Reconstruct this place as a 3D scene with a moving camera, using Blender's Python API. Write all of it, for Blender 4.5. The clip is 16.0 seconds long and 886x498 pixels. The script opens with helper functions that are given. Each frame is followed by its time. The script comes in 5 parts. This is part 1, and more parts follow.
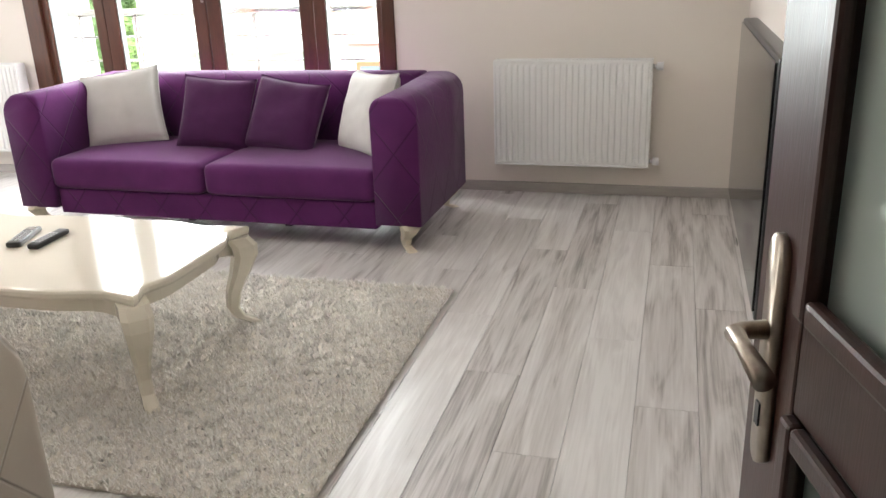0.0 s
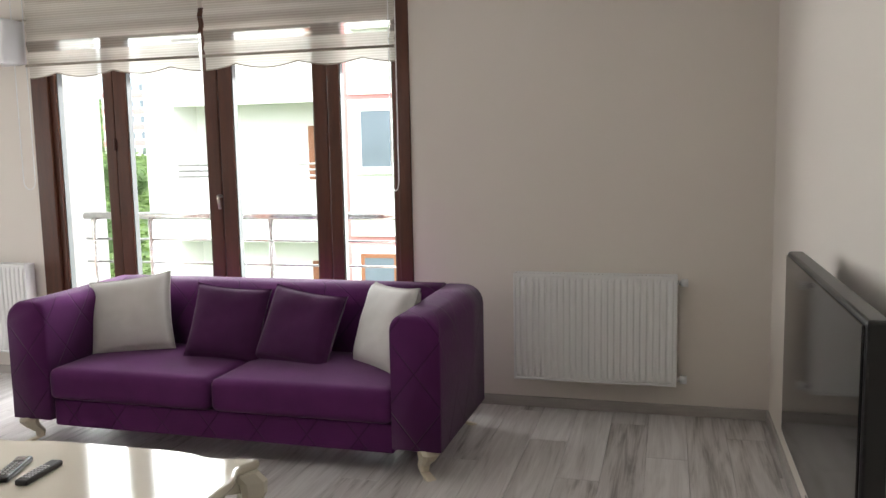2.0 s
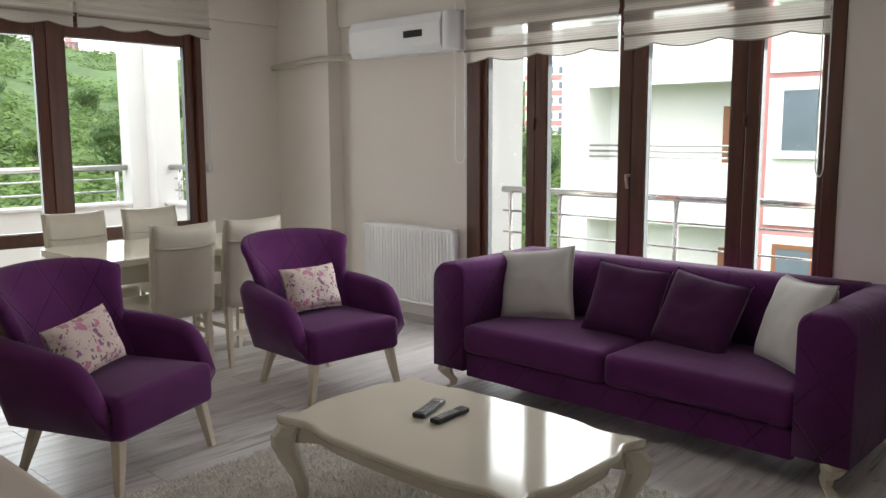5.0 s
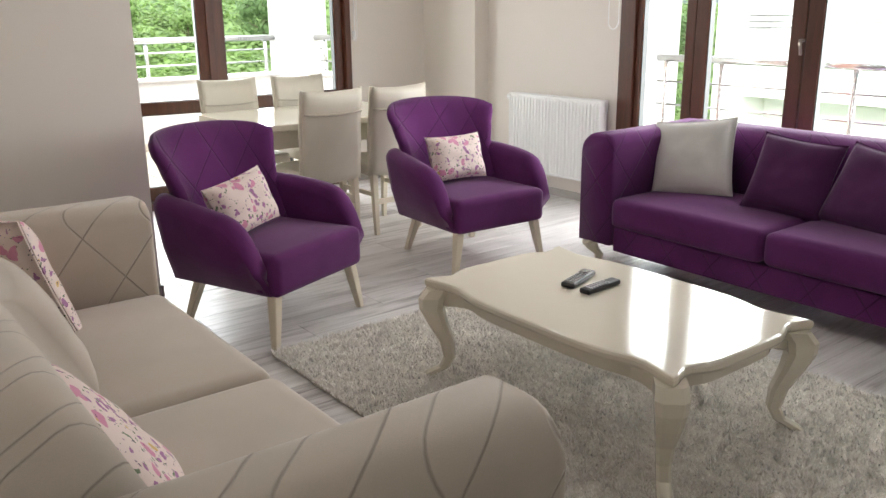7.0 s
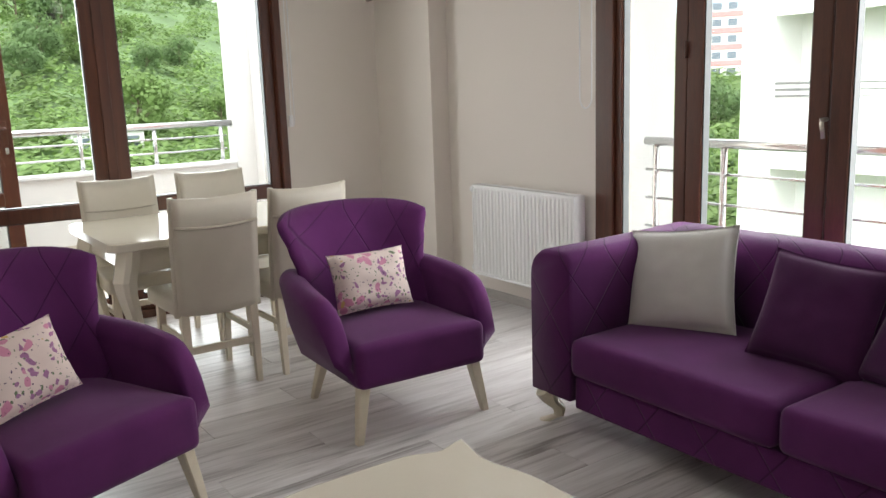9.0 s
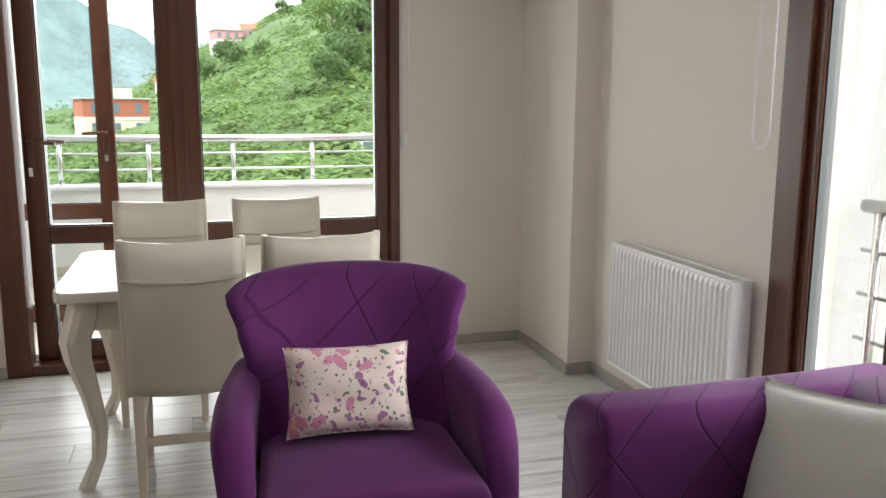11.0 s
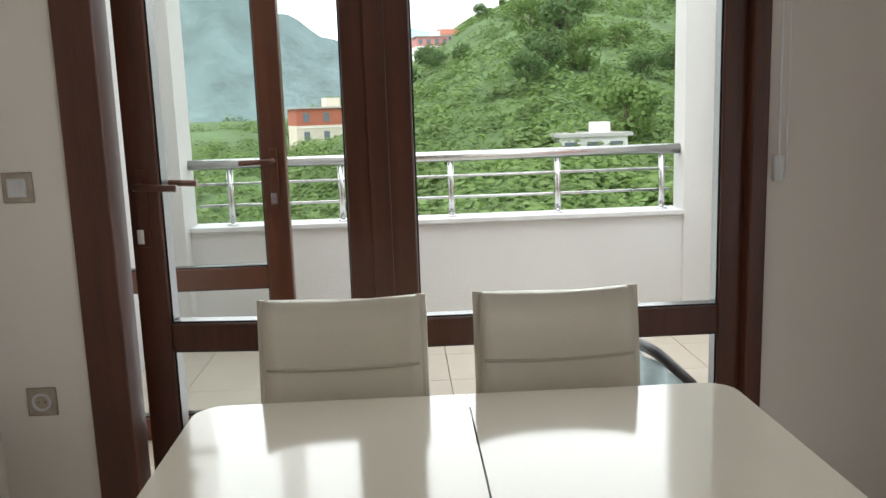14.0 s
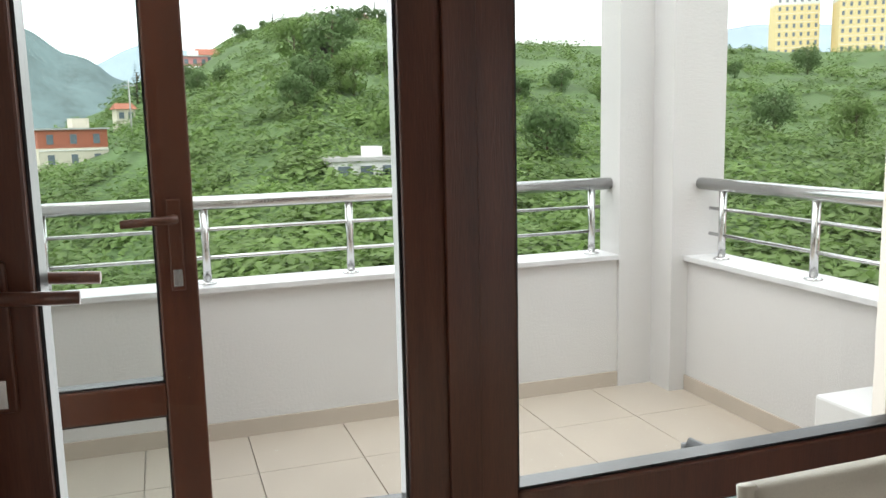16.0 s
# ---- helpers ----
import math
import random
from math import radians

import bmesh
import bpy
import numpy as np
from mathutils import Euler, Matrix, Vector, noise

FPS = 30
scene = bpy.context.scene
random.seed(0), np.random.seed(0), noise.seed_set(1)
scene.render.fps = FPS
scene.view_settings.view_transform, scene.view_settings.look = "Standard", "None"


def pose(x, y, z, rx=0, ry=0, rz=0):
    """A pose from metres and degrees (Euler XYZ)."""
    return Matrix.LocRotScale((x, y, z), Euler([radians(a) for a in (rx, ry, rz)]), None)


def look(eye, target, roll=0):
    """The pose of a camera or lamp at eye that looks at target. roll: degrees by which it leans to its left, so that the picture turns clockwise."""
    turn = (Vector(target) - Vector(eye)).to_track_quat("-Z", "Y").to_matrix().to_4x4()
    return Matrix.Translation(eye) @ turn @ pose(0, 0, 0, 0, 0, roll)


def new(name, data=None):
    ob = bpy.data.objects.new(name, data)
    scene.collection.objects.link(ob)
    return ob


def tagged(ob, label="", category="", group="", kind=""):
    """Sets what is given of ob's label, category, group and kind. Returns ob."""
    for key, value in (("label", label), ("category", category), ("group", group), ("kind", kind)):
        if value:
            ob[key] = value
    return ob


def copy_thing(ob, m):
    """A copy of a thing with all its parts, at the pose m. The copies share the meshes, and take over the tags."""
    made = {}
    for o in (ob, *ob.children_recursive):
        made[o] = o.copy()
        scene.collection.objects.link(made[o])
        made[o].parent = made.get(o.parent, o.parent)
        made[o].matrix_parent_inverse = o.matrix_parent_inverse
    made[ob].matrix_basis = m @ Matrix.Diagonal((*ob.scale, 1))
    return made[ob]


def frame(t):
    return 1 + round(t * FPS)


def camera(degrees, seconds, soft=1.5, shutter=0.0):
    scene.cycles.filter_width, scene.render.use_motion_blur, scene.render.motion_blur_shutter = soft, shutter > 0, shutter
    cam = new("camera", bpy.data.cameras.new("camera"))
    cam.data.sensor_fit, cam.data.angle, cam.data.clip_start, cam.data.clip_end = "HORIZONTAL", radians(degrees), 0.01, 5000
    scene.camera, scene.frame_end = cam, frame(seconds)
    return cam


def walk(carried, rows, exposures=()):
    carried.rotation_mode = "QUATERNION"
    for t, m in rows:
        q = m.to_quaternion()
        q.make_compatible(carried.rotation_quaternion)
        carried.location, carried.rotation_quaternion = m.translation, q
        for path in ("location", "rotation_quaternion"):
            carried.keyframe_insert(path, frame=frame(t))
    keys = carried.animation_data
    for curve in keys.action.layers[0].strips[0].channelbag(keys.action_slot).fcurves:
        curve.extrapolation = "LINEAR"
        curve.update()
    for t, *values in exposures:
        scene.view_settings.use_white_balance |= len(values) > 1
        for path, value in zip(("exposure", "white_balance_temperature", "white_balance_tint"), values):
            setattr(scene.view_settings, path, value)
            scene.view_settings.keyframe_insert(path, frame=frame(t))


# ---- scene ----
cam = camera(56.3, 16.0)
PATH = [
    (0, (-0.306, -4.787, 1.354), (-0.824, -2.973, 0.688), -2.2),
    (0.5, (-0.379, -4.708, 1.345), (-0.768, -2.869, 0.664), -1.3),
    (1, (-0.472, -4.69, 1.38), (-0.86, -2.82, 0.786), -1.1),
    (1.5, (-0.484, -4.632, 1.428), (-0.996, -2.738, 1.042), -1.1),
    (2, (-0.476, -4.604, 1.473), (-1.0, -2.689, 1.237), -1.1),
    (2.5, (-0.473, -4.642, 1.498), (-1.018, -2.72, 1.412), -0.7),
    (3, (-0.443, -4.637, 1.52), (-1.06, -2.736, 1.605), 0.1),
    (3.5, (-0.474, -4.645, 1.508), (-1.265, -2.81, 1.596), 0.3),
    (4, (-0.483, -4.644, 1.481), (-1.491, -2.917, 1.448), -0.2),
    (4.5, (-0.467, -4.615, 1.492), (-1.666, -3.022, 1.335), -0.5),
    (5, (-0.475, -4.606, 1.467), (-1.823, -3.153, 1.197), -0.2),
    (5.2, (-0.476, -4.601, 1.457), (-1.872, -3.204, 1.143), 0.3),
    (7.3, (-0.622, -4.595, 1.397), (-2.158, -3.437, 0.848), -1.2),
    (7.5, (-0.662, -4.509, 1.411), (-2.196, -3.33, 0.906), -2.0),
    (8, (-0.792, -4.147, 1.412), (-2.325, -2.93, 0.995), -2.8),
    (8.2, (-0.857, -3.999, 1.41), (-2.387, -2.772, 1.017), -2.4),
    (10.3, (-1.74, -2.436, 1.418), (-3.573, -1.725, 1.053), -1.7),
    (10.5, (-1.794, -2.297, 1.42), (-3.655, -1.654, 1.069), -1.5),
    (11, (-1.99, -1.981, 1.413), (-3.882, -1.429, 1.073), 0.3),
    (11.5, (-2.276, -1.737, 1.419), (-4.241, -1.538, 1.104), -0.4),
    (12, (-2.625, -1.649, 1.414), (-4.604, -1.679, 1.124), -0.5),
    (12.5, (-3.019, -1.687, 1.444), (-4.999, -1.776, 1.179), -0.9),
    (13, (-3.422, -1.697, 1.469), (-5.401, -1.815, 1.204), -1.2),
    (13.5, (-3.761, -1.828, 1.449), (-5.739, -1.848, 1.152), -1.4),
    (14, (-4.107, -2.009, 1.425), (-6.078, -1.921, 1.092), -1.9),
    (14.5, (-4.428, -2.151, 1.444), (-6.405, -2.025, 1.159), -1.1),
    (15, (-4.697, -2.311, 1.472), (-6.667, -2.09, 1.209), -0.9),
    (15.5, (-4.96, -2.405, 1.488), (-6.911, -2.045, 1.233), -1.4),
    (16, (-5.291, -2.57, 1.46), (-7.164, -1.933, 1.167), -1.3),
]
walk(cam, [(t, look(eye, target, roll)) for t, eye, target, roll in PATH],
     exposures=[(0, 1.5), (1.2, 1.5), (1.6, 0.92), (2.2, 0.55), (3.0, 0.12), (4.0, -0.1), (5.0, -0.12), (5.5, 0.1), (7.0, 0.8), (7.6, 0.75), (8.1, 0.38), (10.3, 0.22), (11.2, 0.12), (12.0, -0.25), (13.0, -0.5), (14.5, -0.5), (15.2, -0.55), (16.0, -0.6)])

# ---- world and lights ----
wd = bpy.data.worlds.new("sky")
scene.world = wd
wd.use_nodes = True
nt = wd.node_tree
bg = nt.nodes["Background"]
sky = nt.nodes.new("ShaderNodeTexSky")
sky.sky_type = 'NISHITA'
sky.sun_disc = False
sky.sun_elevation = radians(50)
sky.sun_rotation = radians(200)
sky.dust_density = 6
veil = nt.nodes.new("ShaderNodeMix")
veil.data_type = 'RGBA'
veil.inputs[0].default_value = 0.7
veil.inputs[7].default_value = (31.0, 31.6, 32.4, 1)
nt.links.new(sky.outputs[0], veil.inputs[6])
nt.links.new(veil.outputs[2], bg.inputs[0])
bg.inputs[1].default_value = 0.15
sun = new("sun", bpy.data.lights.new("sun", 'SUN'))
sun.data.energy = 1.5
sun.data.angle = radians(15)
sun.data.color = (1, 0.97, 0.92)
sun.matrix_basis = look((0, 0, 30), (-12, 14, 0))


def window_light(name, eye, target, w, h, watts):
    d = bpy.data.lights.new(name, 'AREA')
    d.shape = 'RECTANGLE'
    d.size, d.size_y = w, h
    d.energy = watts
    d.color = (0.96, 0.98, 1.0)
    ob = new(name, d)
    ob.matrix_basis = look(eye, target)
    return ob


window_light("sky_light_north", (-3.2, 0.2, 1.02), (-3.2, -3, 0.75), 2.5, 1.85, 95)
window_light("sky_light_west", (-7.3, -1.95, 1.2), (-3, -1.95, 0.85), 1.95, 2.0, 42)


# ---- materials ----
def mat(name, color, rough=0.6, var=0.12, scale=6.0, bump=0.1, fine=120.0, metal=0.0, sheen=0.0, coat=0.0, stretch=None, spec=0.5):
    """Principled surface with broad tone variation and fine relief in object space."""
    m = bpy.data.materials.new(name)
    m.use_nodes = True
    n, l = m.node_tree.nodes, m.node_tree.links
    p = n["Principled BSDF"]
    p.inputs["Roughness"].default_value = rough
    p.inputs["Metallic"].default_value = metal
    p.inputs["Specular IOR Level"].default_value = spec
    p.inputs["Sheen Weight"].default_value = sheen
    p.inputs["Sheen Roughness"].default_value = 0.4
    p.inputs["Coat Weight"].default_value = coat
    p.inputs["Coat Roughness"].default_value = 0.06
    tc = n.new("ShaderNodeTexCoord")
    vec = tc.outputs["Object"]
    if stretch:
        mp = n.new("ShaderNodeMapping")
        mp.inputs["Scale"].default_value = stretch
        l.new(vec, mp.inputs[0])
        vec = mp.outputs[0]
    a = n.new("ShaderNodeTexNoise")
    a.inputs["Scale"].default_value = scale
    a.inputs["Detail"].default_value = 5
    b = n.new("ShaderNodeTexNoise")
    b.inputs["Scale"].default_value = fine
    b.inputs["Detail"].default_value = 3
    l.new(vec, a.inputs["Vector"])
    l.new(vec, b.inputs["Vector"])
    mx = n.new("ShaderNodeMix")
    mx.data_type = 'FLOAT'
    mx.inputs[0].default_value = 0.4
    l.new(a.outputs[0], mx.inputs[2])
    l.new(b.outputs[0], mx.inputs[3])
    r = n.new("ShaderNodeValToRGB")
    r.color_ramp.elements[0].position = 0.3
    r.color_ramp.elements[1].position = 0.7
    r.color_ramp.elements[0].color = (*[c * (1 - var) for c in color], 1)
    r.color_ramp.elements[1].color = (*[min(1, c * (1 + var)) for c in color], 1)
    l.new(mx.outputs[0], r.inputs[0])
    l.new(r.outputs[0], p.inputs["Base Color"])
    if bump:
        bp = n.new("ShaderNodeBump")
        bp.inputs["Strength"].default_value = bump
        bp.inputs["Distance"].default_value = 0.004
        l.new(b.outputs[0], bp.inputs["Height"])
        l.new(bp.outputs[0], p.inputs["Normal"])
    return m


def quilted(name, color, size=0.22, depth=0.42, **kw):
    """Fabric with stitched diamond seams."""
    m = mat(name, color, **kw)
    n, l = m.node_tree.nodes, m.node_tree.links
    p = n["Principled BSDF"]
    tc = n.new("ShaderNodeTexCoord")
    sp = n.new("ShaderNodeSeparateXYZ")
    l.new(tc.outputs["Object"], sp.inputs[0])

    def op(kind, a, b=None):
        q = n.new("ShaderNodeMath")
        q.operation = kind
        for i, v in enumerate((a, b)):
            if v is None:
                continue
            if isinstance(v, (int, float)):
                q.inputs[i].default_value = v
            else:
                l.new(v, q.inputs[i])
        return q.outputs[0]
    u = op('ADD', sp.outputs[0], sp.outputs[1])
    lines = None
    for s in (1, -1):
        w = op('ADD', u, op('MULTIPLY', sp.outputs[2], s * 0.8))
        f = op('ABSOLUTE', op('SUBTRACT', op('FRACT', op('DIVIDE', w, size)), 0.5))
        k = op('MINIMUM', op('DIVIDE', f, 0.022), 1.0)
        lines = k if lines is None else op('MINIMUM', lines, k)
    src = p.inputs["Base Color"].links[0].from_socket
    mx = n.new("ShaderNodeMix")
    mx.data_type = 'RGBA'
    mx.inputs[6].default_value = (*[c * (1 - depth) for c in color], 1)
    l.new(lines, mx.inputs[0])
    l.new(src, mx.inputs[7])
    l.new(mx.outputs[2], p.inputs["Base Color"])
    bp = n.new("ShaderNodeBump")
    bp.inputs["Strength"].default_value = 0.5
    bp.inputs["Distance"].default_value = 0.006
    l.new(lines, bp.inputs["Height"])
    if p.inputs["Normal"].links:
        l.new(p.inputs["Normal"].links[0].from_socket, bp.inputs["Normal"])
    l.new(bp.outputs[0], p.inputs["Normal"])
    return m


def floral(name):
    """Pale pink cloth printed with rose, mauve, yellow and green blotches."""
    m = mat(name, (0.72, 0.6, 0.55), rough=0.9, var=0.05, bump=0.15, fine=400)
    n, l = m.node_tree.nodes, m.node_tree.links
    p = n["Principled BSDF"]
    tc = n.new("ShaderNodeTexCoord")
    cur = p.inputs["Base Color"].links[0].from_socket
    warp = n.new("ShaderNodeTexNoise")
    warp.inputs["Scale"].default_value = 18
    l.new(tc.outputs["Object"], warp.inputs["Vector"])
    ad = n.new("ShaderNodeVectorMath")
    ad.operation = 'MULTIPLY_ADD'
    ad.inputs[1].default_value = (0.06, 0.06, 0.06)
    l.new(warp.outputs["Color"], ad.inputs[0])
    l.new(tc.outputs["Object"], ad.inputs[2])
    for i, (col, sc, th) in enumerate((((0.16, 0.2, 0.12), 26, 0.16), ((0.35, 0.16, 0.3), 17, 0.2), ((0.6, 0.25, 0.36), 11, 0.2), ((0.6, 0.42, 0.16), 9, 0.11), ((0.12, 0.07, 0.13), 40, 0.11))):
        v = n.new("ShaderNodeTexVoronoi")
        v.inputs["Scale"].default_value = sc * 1.5
        mp = n.new("ShaderNodeMapping")
        mp.inputs["Location"].default_value = (i * 1.7, i * 0.9, i * 2.3)
        l.new(ad.outputs[0], mp.inputs[0])
        l.new(mp.outputs[0], v.inputs["Vector"])
        big = n.new("ShaderNodeTexNoise")
        big.inputs["Scale"].default_value = 7
        l.new(mp.outputs[0], big.inputs["Vector"])
        gate = n.new("ShaderNodeMath")
        gate.operation = 'MULTIPLY'
        l.new(big.outputs[0], gate.inputs[0])
        gate.inputs[1].default_value = th * 2.6
        c = n.new("ShaderNodeMath")
        c.operation = 'LESS_THAN'
        l.new(v.outputs["Distance"], c.inputs[0])
        l.new(gate.outputs[0], c.inputs[1])
        mx = n.new("ShaderNodeMix")
        mx.data_type = 'RGBA'
        mx.inputs[7].default_value = (*col, 1)
        l.new(c.outputs[0], mx.inputs[0])
        l.new(cur, mx.inputs[6])
        cur = mx.outputs[2]
    l.new(cur, p.inputs["Base Color"])
    return m


def plank_mat():
    """Grey oak laminate, each board with its own tone and grain."""
    m = bpy.data.materials.new("grey_laminate")
    m.use_nodes = True
    n, l = m.node_tree.nodes, m.node_tree.links
    p = n["Principled BSDF"]
    oi = n.new("ShaderNodeObjectInfo")
    tc = n.new("ShaderNodeTexCoord")
    sh = n.new("ShaderNodeVectorMath")
    sh.operation = 'MULTIPLY_ADD'
    cb = n.new("ShaderNodeCombineXYZ")
    for i in range(3):
        l.new(oi.outputs["Random"], cb.inputs[i])
    l.new(cb.outputs[0], sh.inputs[0])
    sh.inputs[1].default_value = (37, 91, 13)
    l.new(tc.outputs["Object"], sh.inputs[2])
    mp = n.new("ShaderNodeMapping")
    mp.inputs["Scale"].default_value = (14, 1.3, 1)
    l.new(sh.outputs[0], mp.inputs[0])
    g = n.new("ShaderNodeTexNoise")
    g.inputs["Scale"].default_value = 1.0
    g.inputs["Detail"].default_value = 8
    g.inputs["Distortion"].default_value = 1.4
    l.new(mp.outputs[0], g.inputs["Vector"])
    mp2 = n.new("ShaderNodeMapping")
    mp2.inputs["Scale"].default_value = (130, 4, 1)
    l.new(sh.outputs[0], mp2.inputs[0])
    f = n.new("ShaderNodeTexNoise")
    f.inputs["Scale"].default_value = 1.0
    f.inputs["Detail"].default_value = 4
    l.new(mp2.outputs[0], f.inputs["Vector"])
    mx = n.new("ShaderNodeMix")
    mx.inputs[0].default_value = 0.3
    l.new(g.outputs[0], mx.inputs[2])
    l.new(f.outputs[0], mx.inputs[3])
    off = n.new("ShaderNodeMath")
    off.operation = 'MULTIPLY_ADD'
    off.inputs[1].default_value = 0.17
    l.new(oi.outputs["Random"], off.inputs[0])
    l.new(mx.outputs[0], off.inputs[2])
    r = n.new("ShaderNodeValToRGB")
    e = r.color_ramp.elements
    e[0].position, e[0].color = 0.36, (0.26, 0.235, 0.22, 1)
    e[1].position, e[1].color = 0.74, (0.74, 0.72, 0.7, 1)
    k = e.new(0.52)
    k.color = (0.56, 0.53, 0.51, 1)
    l.new(off.outputs[0], r.inputs[0])
    l.new(r.outputs[0], p.inputs["Base Color"])
    p.inputs["Roughness"].default_value = 0.33
    bp = n.new("ShaderNodeBump")
    bp.inputs["Strength"].default_value = 0.12
    bp.inputs["Distance"].default_value = 0.002
    l.new(f.outputs[0], bp.inputs["Height"])
    l.new(bp.outputs[0], p.inputs["Normal"])
    return m


def glass_mat(name, tint=(0.97, 0.99, 0.98), frosted=False):
    m = bpy.data.materials.new(name)
    m.use_nodes = True
    n, l = m.node_tree.nodes, m.node_tree.links
    n.remove(n["Principled BSDF"])
    out = n["Material Output"]
    fr = n.new("ShaderNodeFresnel")
    fr.inputs[0].default_value = 1.22
    tr = n.new("ShaderNodeBsdfTransparent")
    tr.inputs[0].default_value = (*tint, 1)
    gl = n.new("ShaderNodeBsdfGlossy")
    gl.inputs["Roughness"].default_value = 0.02
    mx = n.new("ShaderNodeMixShader")
    l.new(fr.outputs[0], mx.inputs[0])
    l.new(tr.outputs[0], mx.inputs[1])
    l.new(gl.outputs[0], mx.inputs[2])
    l.new(mx.outputs[0], out.inputs[0])
    if frosted:
        tl = n.new("ShaderNodeBsdfTranslucent")
        tl.inputs[0].default_value = (0.75, 0.82, 0.78, 1)
        df = n.new("ShaderNodeBsdfDiffuse")
        df.inputs[0].default_value = (0.6, 0.66, 0.62, 1)
        m2 = n.new("ShaderNodeMixShader")
        l.new(tl.outputs[0], m2.inputs[1])
        l.new(df.outputs[0], m2.inputs[2])
        l.new(m2.outputs[0], mx.inputs[1])
    return m


def blind_mat():
    m = bpy.data.materials.new("blind_cloth")
    m.use_nodes = True
    n, l = m.node_tree.nodes, m.node_tree.links
    n.remove(n["Principled BSDF"])
    tc = n.new("ShaderNodeTexCoord")
    w = n.new("ShaderNodeTexWave")
    w.bands_direction = 'Z'
    w.inputs["Scale"].default_value = 22
    l.new(tc.outputs["Object"], w.inputs["Vector"])
    r = n.new("ShaderNodeValToRGB")
    r.color_ramp.elements[0].color = (0.6, 0.56, 0.49, 1)
    r.color_ramp.elements[1].color = (0.74, 0.71, 0.64, 1)
    l.new(w.outputs[0], r.inputs[0])
    d = n.new("ShaderNodeBsdfDiffuse")
    t = n.new("ShaderNodeBsdfTranslucent")
    l.new(r.outputs[0], d.inputs[0])
    l.new(r.outputs[0], t.inputs[0])
    mx = n.new("ShaderNodeMixShader")
    mx.inputs[0].default_value = 0.3
    l.new(d.outputs[0], mx.inputs[1])
    l.new(t.outputs[0], mx.inputs[2])
    tp = n.new("ShaderNodeBsdfTransparent")
    m3 = n.new("ShaderNodeMixShader")
    # zebra weave: sheer bands between the opaque ones
    sp = n.new("ShaderNodeSeparateXYZ")
    l.new(tc.outputs["Object"], sp.inputs[0])
    sheer = n.new("ShaderNodeValToRGB")
    sheer.color_ramp.interpolation = 'CONSTANT'
    e = sheer.color_ramp.elements
    e[0].position, e[0].color = 0.0, (0.12, 0.12, 0.12, 1)
    e[1].position, e[1].color = 0.3, (0.62, 0.62, 0.62, 1)
    for pos, v in ((0.4, 0.22), (0.62, 0.1)):
        k = e.new(pos)
        k.color = (v, v, v, 1)
    mr = n.new("ShaderNodeMapRange")
    mr.inputs[1].default_value = 1.95
    mr.inputs[2].default_value = 2.6
    l.new(sp.outputs[2], mr.inputs[0])
    l.new(mr.outputs[0], sheer.inputs[0])
    l.new(sheer.outputs[0], m3.inputs[0])
    l.new(mx.outputs[0], m3.inputs[1])
    l.new(tp.outputs[0], m3.inputs[2])
    l.new(m3.outputs[0], n["Material Output"].inputs[0])
    return m


def lamp_mat(name, color, strength):
    m = bpy.data.materials.new(name)
    m.use_nodes = True
    p = m.node_tree.nodes["Principled BSDF"]
    p.inputs["Emission Color"].default_value = (*color, 1)
    p.inputs["Emission Strength"].default_value = strength
    return m


M_WALL = mat("wall_paint", (0.765, 0.71, 0.645), rough=0.85, var=0.02, scale=1.5, bump=0.05, fine=260)
M_CEIL = mat("ceiling_paint", (0.82, 0.81, 0.8), rough=0.9, var=0.015, scale=1.5, bump=0.03, fine=200)
M_SKIRT = mat("grey_skirting", (0.4, 0.37, 0.34), rough=0.4, var=0.12, scale=9, stretch=(1, 1, 8))
M_PLANK = plank_mat()
M_WOOD = mat("brown_woodgrain", (0.085, 0.027, 0.013), rough=0.34, var=0.35, scale=4, fine=60, bump=0.12, stretch=(6, 6, 0.5))
M_DOOR = mat("dark_walnut", (0.045, 0.017, 0.013), rough=0.38, var=0.3, scale=4, fine=60, bump=0.08, stretch=(6, 6, 0.5), coat=0.08)
M_GLASS = glass_mat("clear_glass")
M_FROST = glass_mat("frosted_glass", frosted=True)
M_RAD = mat("radiator_enamel", (0.82, 0.82, 0.8), rough=0.3, var=0.01, bump=0)
M_PLAST = mat("white_plastic", (0.8, 0.8, 0.8), rough=0.35, var=0.01, bump=0)
M_BLACK = mat("black_plastic", (0.012, 0.012, 0.013), rough=0.3, var=0.1, bump=0.03)
M_SCREEN = mat("tv_screen", (0.01, 0.01, 0.011), rough=0.07, var=0.05, bump=0)
M_STEEL = mat("brushed_steel", (0.6, 0.6, 0.6), rough=0.25, var=0.05, bump=0.02, metal=1.0)
M_NICKEL = mat("aged_nickel", (0.42, 0.37, 0.31), rough=0.32, var=0.15, scale=30, bump=0.05, metal=1.0)
M_PURPLE = mat("purple_velvet", (0.105, 0.023, 0.108), rough=0.85, var=0.22, scale=5, bump=0.2, fine=500, sheen=0.18, spec=0.1)
M_PURPLEQ = quilted("purple_quilted_velvet", (0.105, 0.023, 0.108), size=0.26, rough=0.85, var=0.2, scale=5, bump=0.2, fine=500, sheen=0.18, spec=0.1)
M_PLUM = mat("plum_cushion", (0.07, 0.017, 0.07), rough=0.9, var=0.2, scale=7, bump=0.3, fine=420, sheen=0.3, spec=0.2)
M_WHITEC = mat("offwhite_cushion", (0.6, 0.58, 0.55), rough=0.95, var=0.06, scale=9, bump=0.35, fine=350, sheen=0.3)
